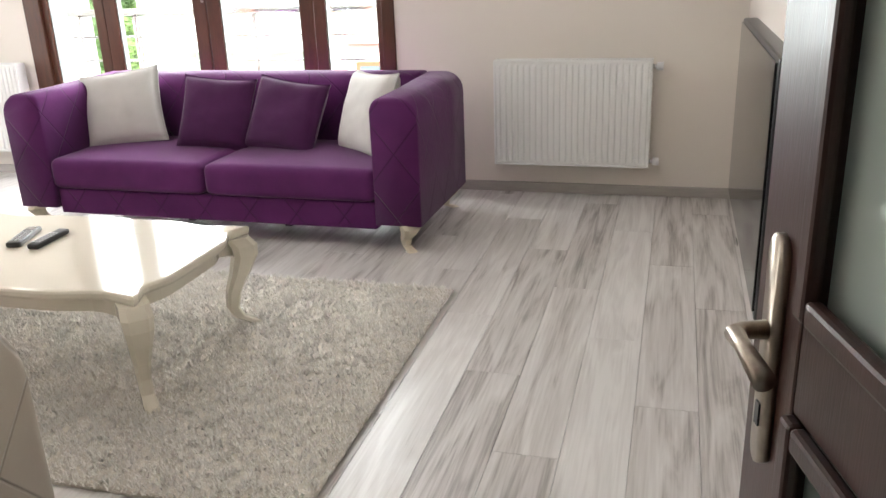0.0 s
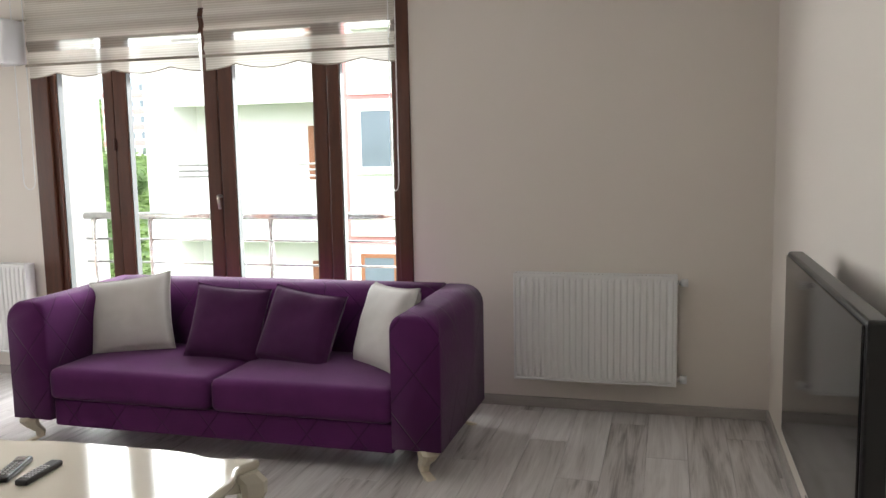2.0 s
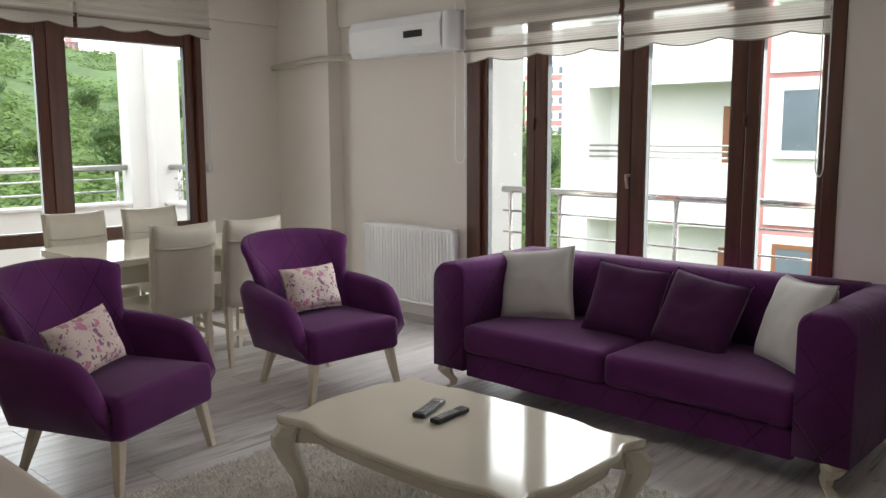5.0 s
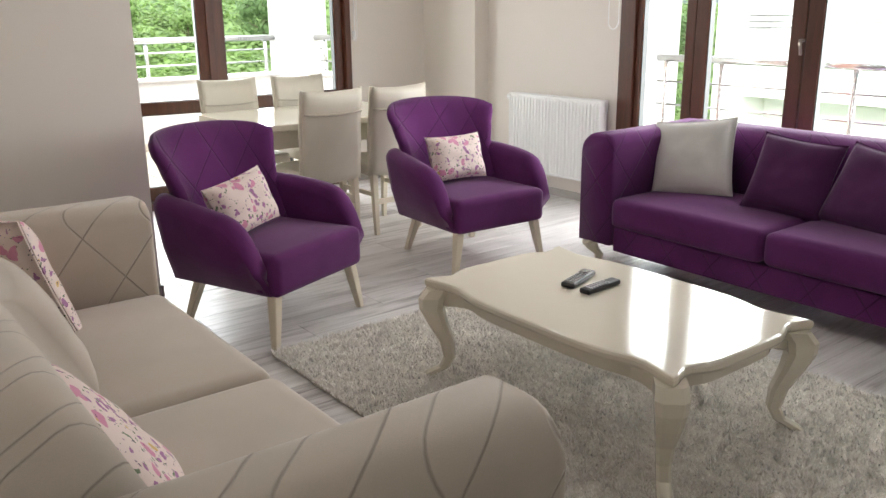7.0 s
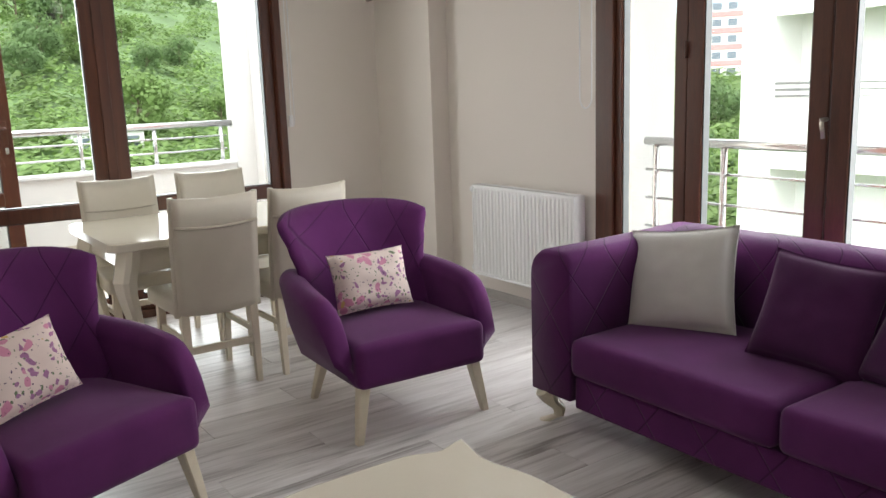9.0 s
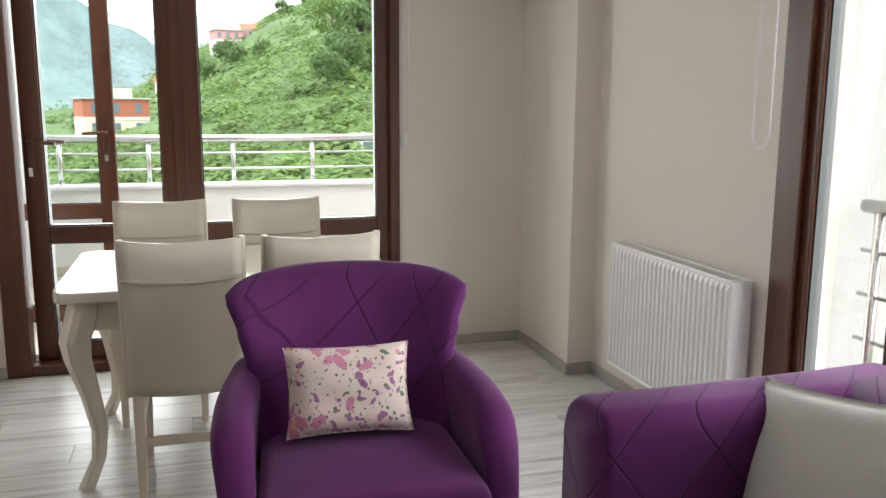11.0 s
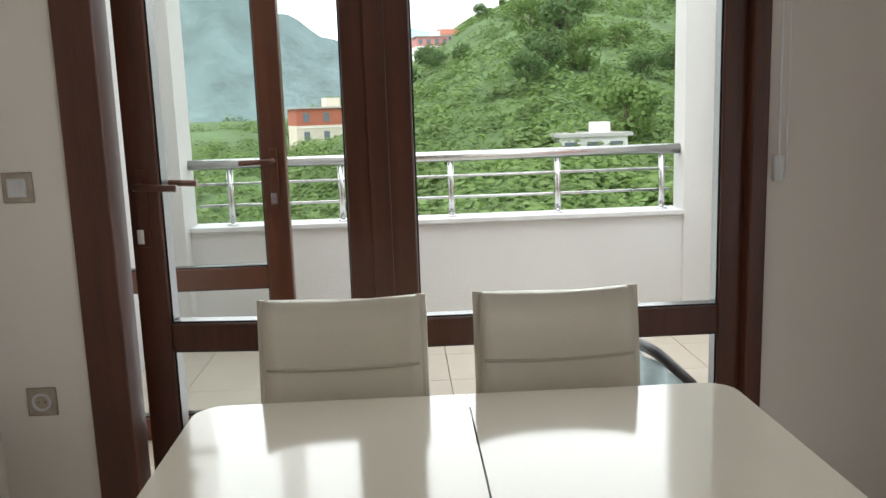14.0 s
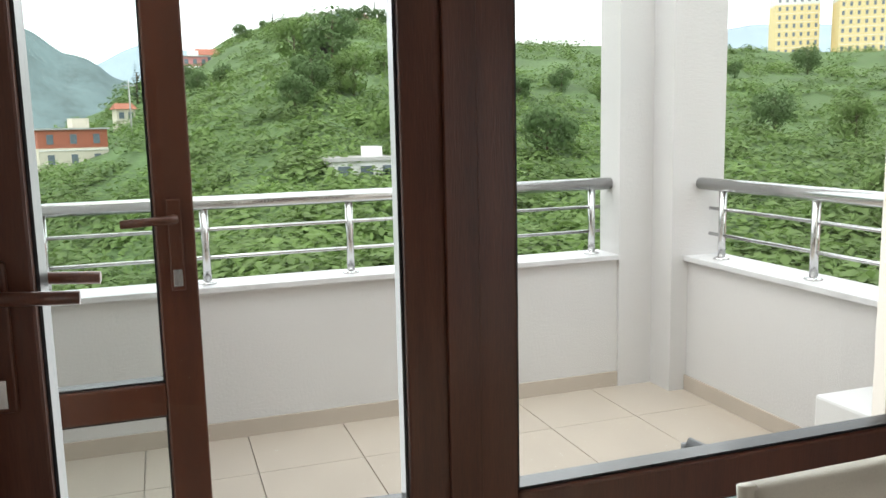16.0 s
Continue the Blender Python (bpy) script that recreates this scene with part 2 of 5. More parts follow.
M_BEIGE = mat("beige_velvet", (0.5, 0.44, 0.37), rough=0.9, var=0.08, scale=5, bump=0.2, fine=450, sheen=0.3)
M_BEIGEQ = quilted("beige_quilted_velvet", (0.5, 0.44, 0.37), size=0.26, depth=0.35, rough=0.9, var=0.08, scale=5, bump=0.2, fine=450, sheen=0.3)
M_FLORAL = floral("floral_cloth")
M_CREAM = mat("cream_lacquer", (0.7, 0.65, 0.54), rough=0.1, var=0.02, bump=0, coat=0.25)
M_LEG = mat("cream_painted_wood", (0.66, 0.59, 0.46), rough=0.35, var=0.06, scale=12, bump=0.05)
M_LEATHER = mat("cream_leather", (0.62, 0.57, 0.47), rough=0.42, var=0.05, scale=8, bump=0.25, fine=260)
M_PIPING = mat("leather_piping", (0.5, 0.45, 0.36), rough=0.5, var=0.05, bump=0.1)
M_RUGB = mat("rug_base", (0.6, 0.55, 0.48), rough=1, var=0.2, scale=40, bump=0.6, fine=160)
M_BLIND = blind_mat()
M_TRIM = mat("blind_trim", (0.28, 0.24, 0.19), rough=0.8, var=0.1)
M_STUCCO = mat("white_render", (0.62, 0.61, 0.605), rough=0.95, var=0.04, scale=2, bump=0.5, fine=70)
M_SLAB = mat("grey_marble", (0.62, 0.62, 0.63), rough=0.3, var=0.15, scale=9, bump=0.05)
M_TILE = mat("beige_ceramic", (0.5, 0.44, 0.375), rough=0.22, var=0.06, scale=3, bump=0.03)
M_GROUT = mat("grout", (0.45, 0.42, 0.38), rough=0.95, var=0.1)
M_GLOBE = lamp_mat("lit_glass_globe", (1, 0.97, 0.92), 5)
M_CRYSTAL = mat("crystal", (0.8, 0.82, 0.85), rough=0.05, var=0.02, bump=0, metal=0.6)
M_CHROME = mat("chrome", (0.75, 0.75, 0.76), rough=0.08, var=0.02, bump=0, metal=1)


# ---- shape helpers ----
def part(name, verts, faces, m, parent=None, smooth=False):
    me = bpy.data.meshes.new(name)
    me.from_pydata(verts, [], faces)
    me.materials.append(m)
    if smooth:
        me.polygons.foreach_set("use_smooth", [True] * len(me.polygons))
    me.update()
    ob = new(name, me)
    ob.parent = parent
    return ob


def from_bm(name, bm, m, parent=None, smooth=False):
    bmesh.ops.recalc_face_normals(bm, faces=bm.faces)
    me = bpy.data.meshes.new(name)
    bm.to_mesh(me)
    bm.free()
    me.materials.append(m)
    if smooth:
        me.polygons.foreach_set("use_smooth", [True] * len(me.polygons))
    ob = new(name, me)
    ob.parent = parent
    return ob


def box(name, x0, x1, y0, y1, z0, z1, m, parent=None, bevel=0.0, seg=2):
    bm = bmesh.new()
    bmesh.ops.create_cube(bm, size=1)
    for v in bm.verts:
        v.co = Vector(((x0 + x1) / 2 + v.co.x * (x1 - x0), (y0 + y1) / 2 + v.co.y * (y1 - y0), (z0 + z1) / 2 + v.co.z * (z1 - z0)))
    if bevel:
        bmesh.ops.bevel(bm, geom=bm.edges[:], offset=bevel, segments=seg, affect='EDGES', profile=0.5)
    return from_bm(name, bm, m, parent, smooth=bevel > 0.012)


def boxes(name, dims, m, parent=None, bevel=0.0):
    """Several boxes joined into one part."""
    bm = bmesh.new()
    for x0, x1, y0, y1, z0, z1 in dims:
        r = bmesh.ops.create_cube(bm, size=1)
        for v in r["verts"]:
            v.co = Vector(((x0 + x1) / 2 + v.co.x * (x1 - x0), (y0 + y1) / 2 + v.co.y * (y1 - y0), (z0 + z1) / 2 + v.co.z * (z1 - z0)))
    if bevel:
        bmesh.ops.bevel(bm, geom=bm.edges[:], offset=bevel, segments=2, affect='EDGES', profile=0.5)
    return from_bm(name, bm, m, parent)


def loft(name, rings, m, parent=None, closed=True, caps=True, smooth=True):
    k = len(rings[0])
    verts = [tuple(p) for r in rings for p in r]
    faces = []
    for i in range(len(rings) - 1):
        for j in range(k if closed else k - 1):
            a, b = i * k + j, i * k + (j + 1) % k
            faces.append((a, b, b + k, a + k))
    if caps and closed:
        faces.append(tuple(range(k - 1, -1, -1)))
        faces.append(tuple(range((len(rings) - 1) * k, len(rings) * k)))
    bm = bmesh.new()
    vs = [bm.verts.new(v) for v in verts]
    for f in faces:
        bm.faces.new([vs[i] for i in f])
    return from_bm(name, bm, m, parent, smooth)


def tube(name, pts, r, m, parent=None, sides=10, loop=False):
    pts = [Vector(p) for p in pts]
    rings = []
    for i, p in enumerate(pts):
        a = pts[max(0, i - 1)] if not loop else pts[i - 1]
        b = pts[min(len(pts) - 1, i + 1)] if not loop else pts[(i + 1) % len(pts)]
        d = (b - a).normalized()
        s = d.cross(Vector((0, 0, 1)) if abs(d.z) < 0.95 else Vector((0, 1, 0))).normalized()
        u = s.cross(d)
        rr = r[i] if isinstance(r, (list, tuple)) else r
        rings.append([p + s * math.cos(2 * math.pi * j / sides) * rr + u * math.sin(2 * math.pi * j / sides) * rr for j in range(sides)])
    if loop:
        rings.append(rings[0])
    return loft(name, rings, m, parent, caps=not loop)


def lathe(name, prof, m, parent=None, at=(0, 0), sides=20):
    """Turned part from (radius, height) pairs."""
    return loft(name, [[(at[0] + r * math.cos(2 * math.pi * j / sides), at[1] + r * math.sin(2 * math.pi * j / sides), z) for j in range(sides)] for r, z in prof], m, parent)


def cushion(name, w, h, d, m, label, puff=0.5, seed=0):
    """Scatter cushion in its own x-z plane, thick along y, with pinched corners and soft creases."""
    nn = 22
    verts, faces = [], []
    for side in (1, -1):
        for i in range(nn + 1):
            for j in range(nn + 1):
                u, v = 2 * i / nn - 1, 2 * j / nn - 1
                bow_u = u * (1 - 0.07 * (1 - v * v))
                bow_v = v * (1 - 0.07 * (1 - u * u))
                t = max(0.0, (1 - u ** 4) * (1 - v ** 4)) ** puff
                t *= 1 + 0.16 * noise.noise(Vector((u * 1.7 + seed, v * 1.7, side * 3.1)))
                t += 0.05 * noise.noise(Vector((u * 4 + seed, v * 4, side))) * (1 - u * u) * (1 - v * v)
                verts.append((bow_u * w / 2, side * (t * d / 2 + 0.004), bow_v * h / 2))
    k = (nn + 1) ** 2
    for s in (0, 1):
        for i in range(nn):
            for j in range(nn):
                a = s * k + i * (nn + 1) + j
                q = (a, a + 1, a + nn + 2, a + nn + 1)
                faces.append(q if s else q[::-1])
    rim = [i * (nn + 1) for i in range(nn + 1)] + [nn * (nn + 1) + j for j in range(1, nn + 1)] + [i * (nn + 1) + nn for i in range(nn - 1, -1, -1)] + [j for j in range(nn - 1, 0, -1)]
    for i, a in enumerate(rim):
        b = rim[(i + 1) % len(rim)]
        faces.append((a, b, b + k, a + k))
    ob = part(name, verts, faces, m, None, smooth=True)
    return tagged(ob, label, "cushion")


def thing(name, label, category, group=""):
    return tagged(new(name), label, category, group)


# ---- rooms ----
XE, XW, YS = 0.4, -6.6, -4.75
XT = 0.055
ZC = 2.82
floor = tagged(box("floor", XW - 0.25, XE + 0.2, YS - 2.2, 0.25, -0.2, -0.012, M_GROUT), "grey laminate floor laid in staggered boards", "floor", kind="structure")


def wall(name, dims, label):
    return tagged(boxes(name, dims, M_WALL), label, "wall", kind="structure")


WX0, WX1, WZ = -4.47, -1.935, 2.38
wall("wall_north", [(XW - 0.25, WX0, 0, 0.25, -0.2, ZC), (WX1, XT, 0, 0.25, -0.2, ZC), (WX0, WX1, 0, 0.25, WZ, ZC)], "plain warm white painted wall with a wide window")
wall("wall_east", [(XT, XT + 0.25, YS - 2.2, 0.25, -0.2, ZC)], "plain warm white painted wall behind the television")
DY0, DY1, DZ = -2.992, -0.902, 2.36
wall("wall_west", [(XW - 0.25, XW, DY1, 0, -0.2, ZC), (XW - 0.25, XW, -3.28, DY0, -0.2, ZC), (XW - 0.25, XW, DY0, DY1, DZ, ZC)], "warm white painted wall round the balcony door")
wall("wall_dining_south", [(XW - 0.25, -4.67, YS - 0.2, -3.28, -0.2, ZC)], "warm white painted wall block beside the dining corner")
EX0, EX1 = -0.86, 0.04
wall("wall_south", [(-4.67, EX0, YS - 0.2, YS, -0.2, ZC), (EX0, XE, YS - 0.2, YS, 2.1, ZC)], "warm white painted wall with the room's doorway")
wall("wall_hall", [(-4.67, XE + 0.2, YS - 2.4, YS - 2.2, -0.2, ZC), (-4.87, -4.67, YS - 2.2, YS - 0.2, -0.2, ZC)], "plain painted wall of the hallway")
wall("wall_column", [(XW, -5.9, -0.145, 0, -0.2, ZC)], "boxed warm white structural column in the corner")
wall("wall_beam", [(-5.9, XT, -0.03, 0, 2.36, ZC)], "shallow ceiling beam over the window")
wall("wall_beam_west", [(XW, XW + 0.04, -3.28, -0.145, 2.42, ZC)], "shallow ceiling beam over the balcony door")
tagged(box("ceiling", XW - 0.25, XE + 0.2, YS - 2.4, 0.25, ZC, ZC + 0.2, M_CEIL), "plain white painted ceiling", "ceiling", kind="structure")


def cornice(name, path, sx):
    """Plaster cove along a line of corner points; the profile steps out into the room."""
    prof = [(0, 0.0), (0.012, 0.0), (0.016, 0.02), (0.03, 0.035), (0.06, 0.06), (0.085, 0.1), (0.095, 0.115), (0.115, 0.12), (0.12, 0.15), (0.12, 0.16), (0, 0.16)]
    rings = []
    for i, p in enumerate(path):
        p = Vector((*p, 0))
        dirs = []
        if i:
            dirs.append((p - Vector((*path[i - 1], 0))).normalized())
        if i < len(path) - 1:
            dirs.append((Vector((*path[i + 1], 0)) - p).normalized())
        ns = [Vector((d.y, -d.x, 0)) * sx for d in dirs]
        nrm = ns[0] if len(ns) == 1 else (ns[0] + ns[1]) / (1 + ns[0].dot(ns[1]))
        rings.append([p + nrm * a + Vector((0, 0, ZC - 0.16 + b)) for a, b in prof])
    return tagged(loft(name, rings, M_CEIL, smooth=False), "white plaster cove moulding along the ceiling", "moulding", kind="structure")


cornice("trim_cornice", [(-0.9, YS), (XT, YS), (XT, -0.03), (-1.28, -0.03), (-1.28, -0.235), (-5.9, -0.235), (XW + 0.14, -0.235), (XW + 0.14, -3.28), (-4.67, -3.28), (-4.67, YS), (-0.9, YS)], -1)
# plaster shelf that hides the blind rails
tagged(boxes("trim_pelmet", [(-5.9, -1.28, -0.235, -0.16, 2.7, ZC), (XW + 0.06, XW + 0.14, -3.28, -0.235, 2.7, ZC)], M_CEIL), "white plaster pelmet in front of the blinds", "moulding", kind="structure")


def skirting(name, dims):
    return tagged(boxes(name, dims, M_SKIRT, bevel=0.003), "grey wood-effect skirting board", "skirting", kind="structure")


S = 0.014
skirting("baseboard_north", [(-5.9, WX0 - 0.0, -S, 0, 0, 0.06), (WX1, XT, -S, 0, 0, 0.06)])
tagged(loft("baseboard_east", [[(XT + a, y, z) for a, z in ((0.004, 0), (-S, 0), (-S, 0.056), (-S + 0.003, 0.06), (0.004, 0.06))] for y in (YS, -S)], M_SKIRT, smooth=False), "grey wood-effect skirting board", "skirting", kind="structure")
skirting("baseboard_column", [(XW + S, -5.9, -0.145 - S, -0.145, 0, 0.06), (-5.9, -5.9 + S, -0.145 - S, -S, 0, 0.06)])
skirting("baseboard_west", [(XW, XW + S, DY1 + 0.002, -0.145, 0, 0.06), (XW, XW + S, -3.28 + S, DY0 - 0.002, 0, 0.06)])
skirting("baseboard_dining", [(XW, -4.67 + S, -3.28, -3.28 + S, 0, 0.06), (-4.67, -4.67 + S, YS + S, -3.28, 0, 0.06)])
skirting("baseboard_south", [(-4.67 + S, EX0 - 0.08, YS, YS + S, 0, 0.06)])


# ---- north window ----
def sash(name, w, h, fr, m, parent, axis, at, y, th, zs=(), glass_name="pane"):
    """A framed sash standing in a plane; axis 'x' runs along x. zs: rail centres."""
    dims, gl = [], []
    a0, a1, z0, z1 = at[0], at[0] + w, at[1], at[1] + h
    rails = [(z0, z0 + fr), *[(q - 0.045, q + 0.045) for q in zs], (z1 - fr, z1)]
    spec = [(a0, a0 + fr, z0, z1), (a1 - fr, a1, z0, z1)] + [(a0 + fr, a1 - fr, p, q) for p, q in rails]
    for p, q, r, s in spec:
        dims.append((p, q, y - th / 2, y + th / 2, r, s) if axis == 'x' else (y - th / 2, y + th / 2, p, q, r, s))
    f = boxes(name, dims, m, parent, bevel=0.006)
    gasket = []
    for (p0, p1), (q0, q1) in zip(rails[:-1], rails[1:]):
        g = (a0 + fr - 0.005, a1 - fr + 0.005, p1 - 0.005, q0 + 0.005)
        gl.append((g[0], g[1], y - 0.003, y + 0.003, g[2], g[3]) if axis == 'x' else (y - 0.003, y + 0.003, g[0], g[1], g[2], g[3]))
        for p, q, r, s in ((g[0], g[0] + 0.011, g[2], g[3]), (g[1] - 0.011, g[1], g[2], g[3]), (g[0] + 0.011, g[1] - 0.011, g[2], g[2] + 0.011), (g[0] + 0.011, g[1] - 0.011, g[3] - 0.011, g[3])):
            gasket.append((p, q, y - th / 2 + 0.012, y + th / 2 - 0.012, r, s) if axis == 'x' else (y - th / 2 + 0.012, y + th / 2 - 0.012, p, q, r, s))
    boxes("gasket", gasket, M_BLACK, parent)
    for d in gl:
        o = box(glass_name, *d, M_GLASS, parent)
        o.visible_shadow = False
    return f


win = tagged(new("window_1"), "wide brown woodgrain window with four tall panes", "window", kind="structure")
boxes("frame", [(WX0 - 0.03, WX0 + 0.1, -0.012, 0.09, 0, WZ), (WX1 - 0.06, WX1 + 0.02, -0.012, 0.09, 0, WZ), (WX0 + 0.1, WX1 - 0.06, -0.008, 0.09, WZ - 0.07, WZ), (WX0 + 0.1, WX1 - 0.06, -0.008, 0.09, 0, 0.08)], M_WOOD, win, bevel=0.006)
for i, (a, b) in enumerate(((-4.4, -3.898), (-3.893, -3.155), (-3.15, -2.433), (-2.428, -1.95))):
    sash("sash", b - a, WZ - 0.15, 0.09 if i in (1, 2) else 0.075, M_WOOD, win, 'x', (a, 0.08), 0.045 - 0.006 * (i % 2), 0.07)
hd = tube("handle", [(-3.155, 0.0, 1.22), (-3.155, -0.045, 1.22), (-3.15, -0.05, 1.21), (-3.14, -0.05, 1.14)], 0.009, M_NICKEL, win)
for z in (0.55, 1.55):
    for x in (-2.43, -3.895):
        tube("hinge", [(x, -0.004, z - 0.04), (x, -0.004, z + 0.04)], 0.008, M_WOOD, win)


def french_rail(name, x0, x1, y, label):
    r = thing(name, label, "railing")
    tube("handrail", [(x0, y, 1.07), (x1, y, 1.07)], 0.025, M_STEEL, r, 14)
    for z in (0.42, 0.585, 0.75, 0.91):
        tube("bar", [(x0, y, z), (x1, y, z)], 0.008, M_STEEL, r, 8)
    for x in (x0 + 0.07, x0 + 0.52, x0 + 1.42, x1 - 0.07):
        tube("post", [(x, y, -0.02), (x, y, 1.05)], 0.018, M_STEEL, r, 12)
    return r


french_rail("balcony_railing", -4.4, -1.7, 0.3, "brushed steel railing with thin bars outside the window")
tagged(box("balcony_slab", -4.9, -1.4, 0.25, 0.5, -0.2, -0.02, M_STUCCO), "white rendered slab edge under the window", "slab", kind="structure")
tagged(box("facade_pilaster", -4.95, -4.47, 0.25, 0.62, -3, 3.2, M_STUCCO), "white rendered pilaster on the facade", "pilaster", kind="structure")


def blind(name, a0, a1, zt, zb, pos, axis, label, waves):
    b = thing(name, label, "blind", "window blinds")
    nu, nv = 72, 40
    grid, faces = [], []
    for i in range(nu + 1):
        u = i / nu
        sc = 0.03 * abs(math.sin(math.pi * (u * waves + 0.5)))
        for j in range(nv + 1):
            v = j / nv
            z = zt + (zb + 0.075 - zt) * v
            fold = 0.014 * math.sin(v * math.pi * 7) ** 2 + 0.012 * v
            if v > 0.94:
                fold *= 0.5
            z2 = z if j < nv else zb + 0.035 - sc
            grid.append((a0 + (a1 - a0) * u, pos - fold, z2) if axis == 'x' else (pos + fold, a0 + (a1 - a0) * u, z2))
    for i in range(nu):
        for j in range(nv):
            q = i * (nv + 1) + j
            faces.append((q, q + 1, q + nv + 2, q + nv + 1))
    part("cloth", grid, faces, M_BLIND, b, smooth=True)
    edge = [Vector(grid[i * (nv + 1) + nv]) for i in range(nu + 1)]
    tube("trim", edge, 0.004, M_TRIM, b, 6)
    zb2 = zb + 0.085
    o = 0.035
    p0, p1 = ((a0, pos - o, zb2), (a1, pos - o, zb2)) if axis == 'x' else ((pos + o, a0, zb2), (pos + o, a1, zb2))
    tube("bottom_bar", [p0, p1], 0.008, M_TRIM, b, 8)
    p0, p1 = ((a0, pos + 0.02, zt), (a1, pos + 0.02, zt)) if axis == 'x' else ((pos - 0.02, a0, zt), (pos - 0.02, a1, zt))
    tube("roller", [p0, p1], 0.022, M_PLAST, b, 12)
    return b


def cord(name, x, y, z, dx, dy, ztop):
    pts = [(x - dx, y - dy, ztop)] + [(x - dx * math.cos(t) - 0, y - dy * math.cos(t), z + 0.06 - 0.06 * math.sin(t)) for t in [i * math.pi / 10 for i in range(11)]] + [(x + dx, y + dy, ztop)]
    return tagged(tube(name, pts, 0.0035, M_PLAST, None, 6), "white beaded pull cord hanging from the blind", "cord", "blind cords")


blind("roller_blind", -4.44, -3.205, 2.74, 1.975, -0.07, 'x', "cream pleated cloth blind with scalloped hem, half raised", 3)
blind("roller_blind", -3.17, -1.97, 2.74, 1.975, -0.07, 'x', "cream pleated cloth blind with scalloped hem, half raised", 3)
blind("roller_blind", -3.02, -1.96, 2.74, 2.24, XW + 0.09, 'y', "cream pleated cloth blind with scalloped hem over the balcony door", 3)
blind("roller_blind", -1.93, -0.87, 2.74, 2.24, XW + 0.09, 'y', "cream pleated cloth blind with scalloped hem over the balcony door", 3)
cord("blind_cord", -4.495, -0.09, 1.27, 0.045, 0.0, 2.7)
cord("blind_cord", -1.985, -0.09, 1.25, 0.02, 0.0, 2.7)
cord("blind_cord", XW + 0.04, -0.865, 1.18, 0.0, 0.012, 2.7)
tagged(box("cord_holder", XW, XW + 0.02, -0.88, -0.85, 1.175, 1.255, M_PLAST, bevel=0.004), "small white plastic cord holder on the wall", "cord holder")

# ---- balcony door ----
bd = tagged(new("door_1"), "dark brown woodgrain balcony door, one leaf ajar", "balcony door", kind="structure")
boxes("frame", [(XW - 0.12, XW + 0.015, DY0 - 0.004, DY0 + 0.115, 0, DZ), (XW - 0.12, XW + 0.015, DY1 - 0.05, DY1 + 0.004, 0, DZ), (XW - 0.12, XW + 0.012, DY0 + 0.115, DY1 - 0.05, DZ - 0.07, DZ), (XW - 0.12, XW + 0.005, DY0 + 0.115, DY1 - 0.05, 0, 0.055)], M_WOOD, bd, bevel=0.006)
sash("sash", 1.15, DZ - 0.125, 0.1, M_WOOD, bd, 'y', (-2.075, 0.055), XW - 0.065, 0.07, zs=(0.735,))
box("cover_strip", XW - 0.028, XW - 0.02, -2.112, -2.05, 0.06, DZ - 0.08, M_WOOD, bd, bevel=0.003)
leaf = tagged(new("door_leaf_1"), "brown balcony door leaf standing slightly ajar", "door leaf", kind="structure")
sash("sash", 0.785, DZ - 0.13, 0.1, M_WOOD, leaf, 'y', (-0.785, 0.055), 0.0, 0.075, zs=(0.735,))


def lever(parent, y, x, d, key=True, side=1):
    box("plate", x, x + 0.012 * side, y - 0.018, y + 0.018, 1.03, 1.27, M_WOOD, parent, bevel=0.004)
    tube("lever", [(x, y, 1.22), (x + 0.05 * side, y, 1.22), (x + 0.055 * side, y + 0.012 * d, 1.22), (x + 0.052 * side, y + 0.13 * d, 1.215)], 0.011, M_WOOD, parent)
    if key:
        tube("key", [(x, y, 1.08), (x + 0.035 * side, y, 1.08)], 0.004, M_STEEL, parent, 6)
        box("key_bow", x + 0.034 * side, x + 0.037 * side, y - 0.011, y + 0.011, 1.045, 1.09, M_STEEL, parent, bevel=0.001)


lever(leaf, -0.74, 0.0375, 1)
lever(leaf, -0.74, -0.0375, 1, False, -1)
leaf.matrix_basis = pose(XW - 0.065, -2.08, 0, 0, 0, -6)


# ---- balcony ----
BX, BZ = -9.1, 0.05
tagged(box("balcony_floor", BX - 0.15, XW - 0.25, -4.2, 0.25, -0.25, BZ - 0.012, M_GROUT), "beige tiled balcony floor", "floor", kind="structure")
tagged(boxes("balcony_parapet", [(BX - 0.16, BX, -3.35, 0.2, -0.6, 0.74), (BX, XW - 0.25, 0.0, 0.16, -0.6, 0.74)], M_STUCCO), "low white rendered balcony parapet", "parapet", kind="structure")
tagged(boxes("balcony_coping", [(BX - 0.2, BX + 0.03, -3.3, -0.3, 0.742, 0.77), (BX + 0.2, XW - 0.25, -0.03, 0.2, 0.742, 0.77)], M_SLAB, bevel=0.004), "grey stone coping on the parapet", "coping", kind="structure")
tagged(boxes("balcony_column", [(BX - 0.18, BX + 0.02, -0.3, 0.22, -0.6, 3.0), (BX - 0.1, BX + 0.2, -0.1, 0.21, -0.6, 3.0)], M_STUCCO), "white rendered corner column of the balcony", "column", kind="structure")
tagged(boxes("balcony_pier", [(BX - 0.18, BX + 0.12, -3.7, -3.3, -0.6, 3.0)], M_STUCCO), "white rendered pier at the balcony's end", "column", kind="structure")
tagged(boxes("balcony_end_wall", [(BX + 0.12, -7.62, -3.7, -3.5, -0.6, 3.0), (-7.62, XW - 0.25, -3.7, -3.5, 2.2, 3.0)], M_STUCCO), "white rendered wall with an open doorway at the balcony's end", "wall", kind="structure")
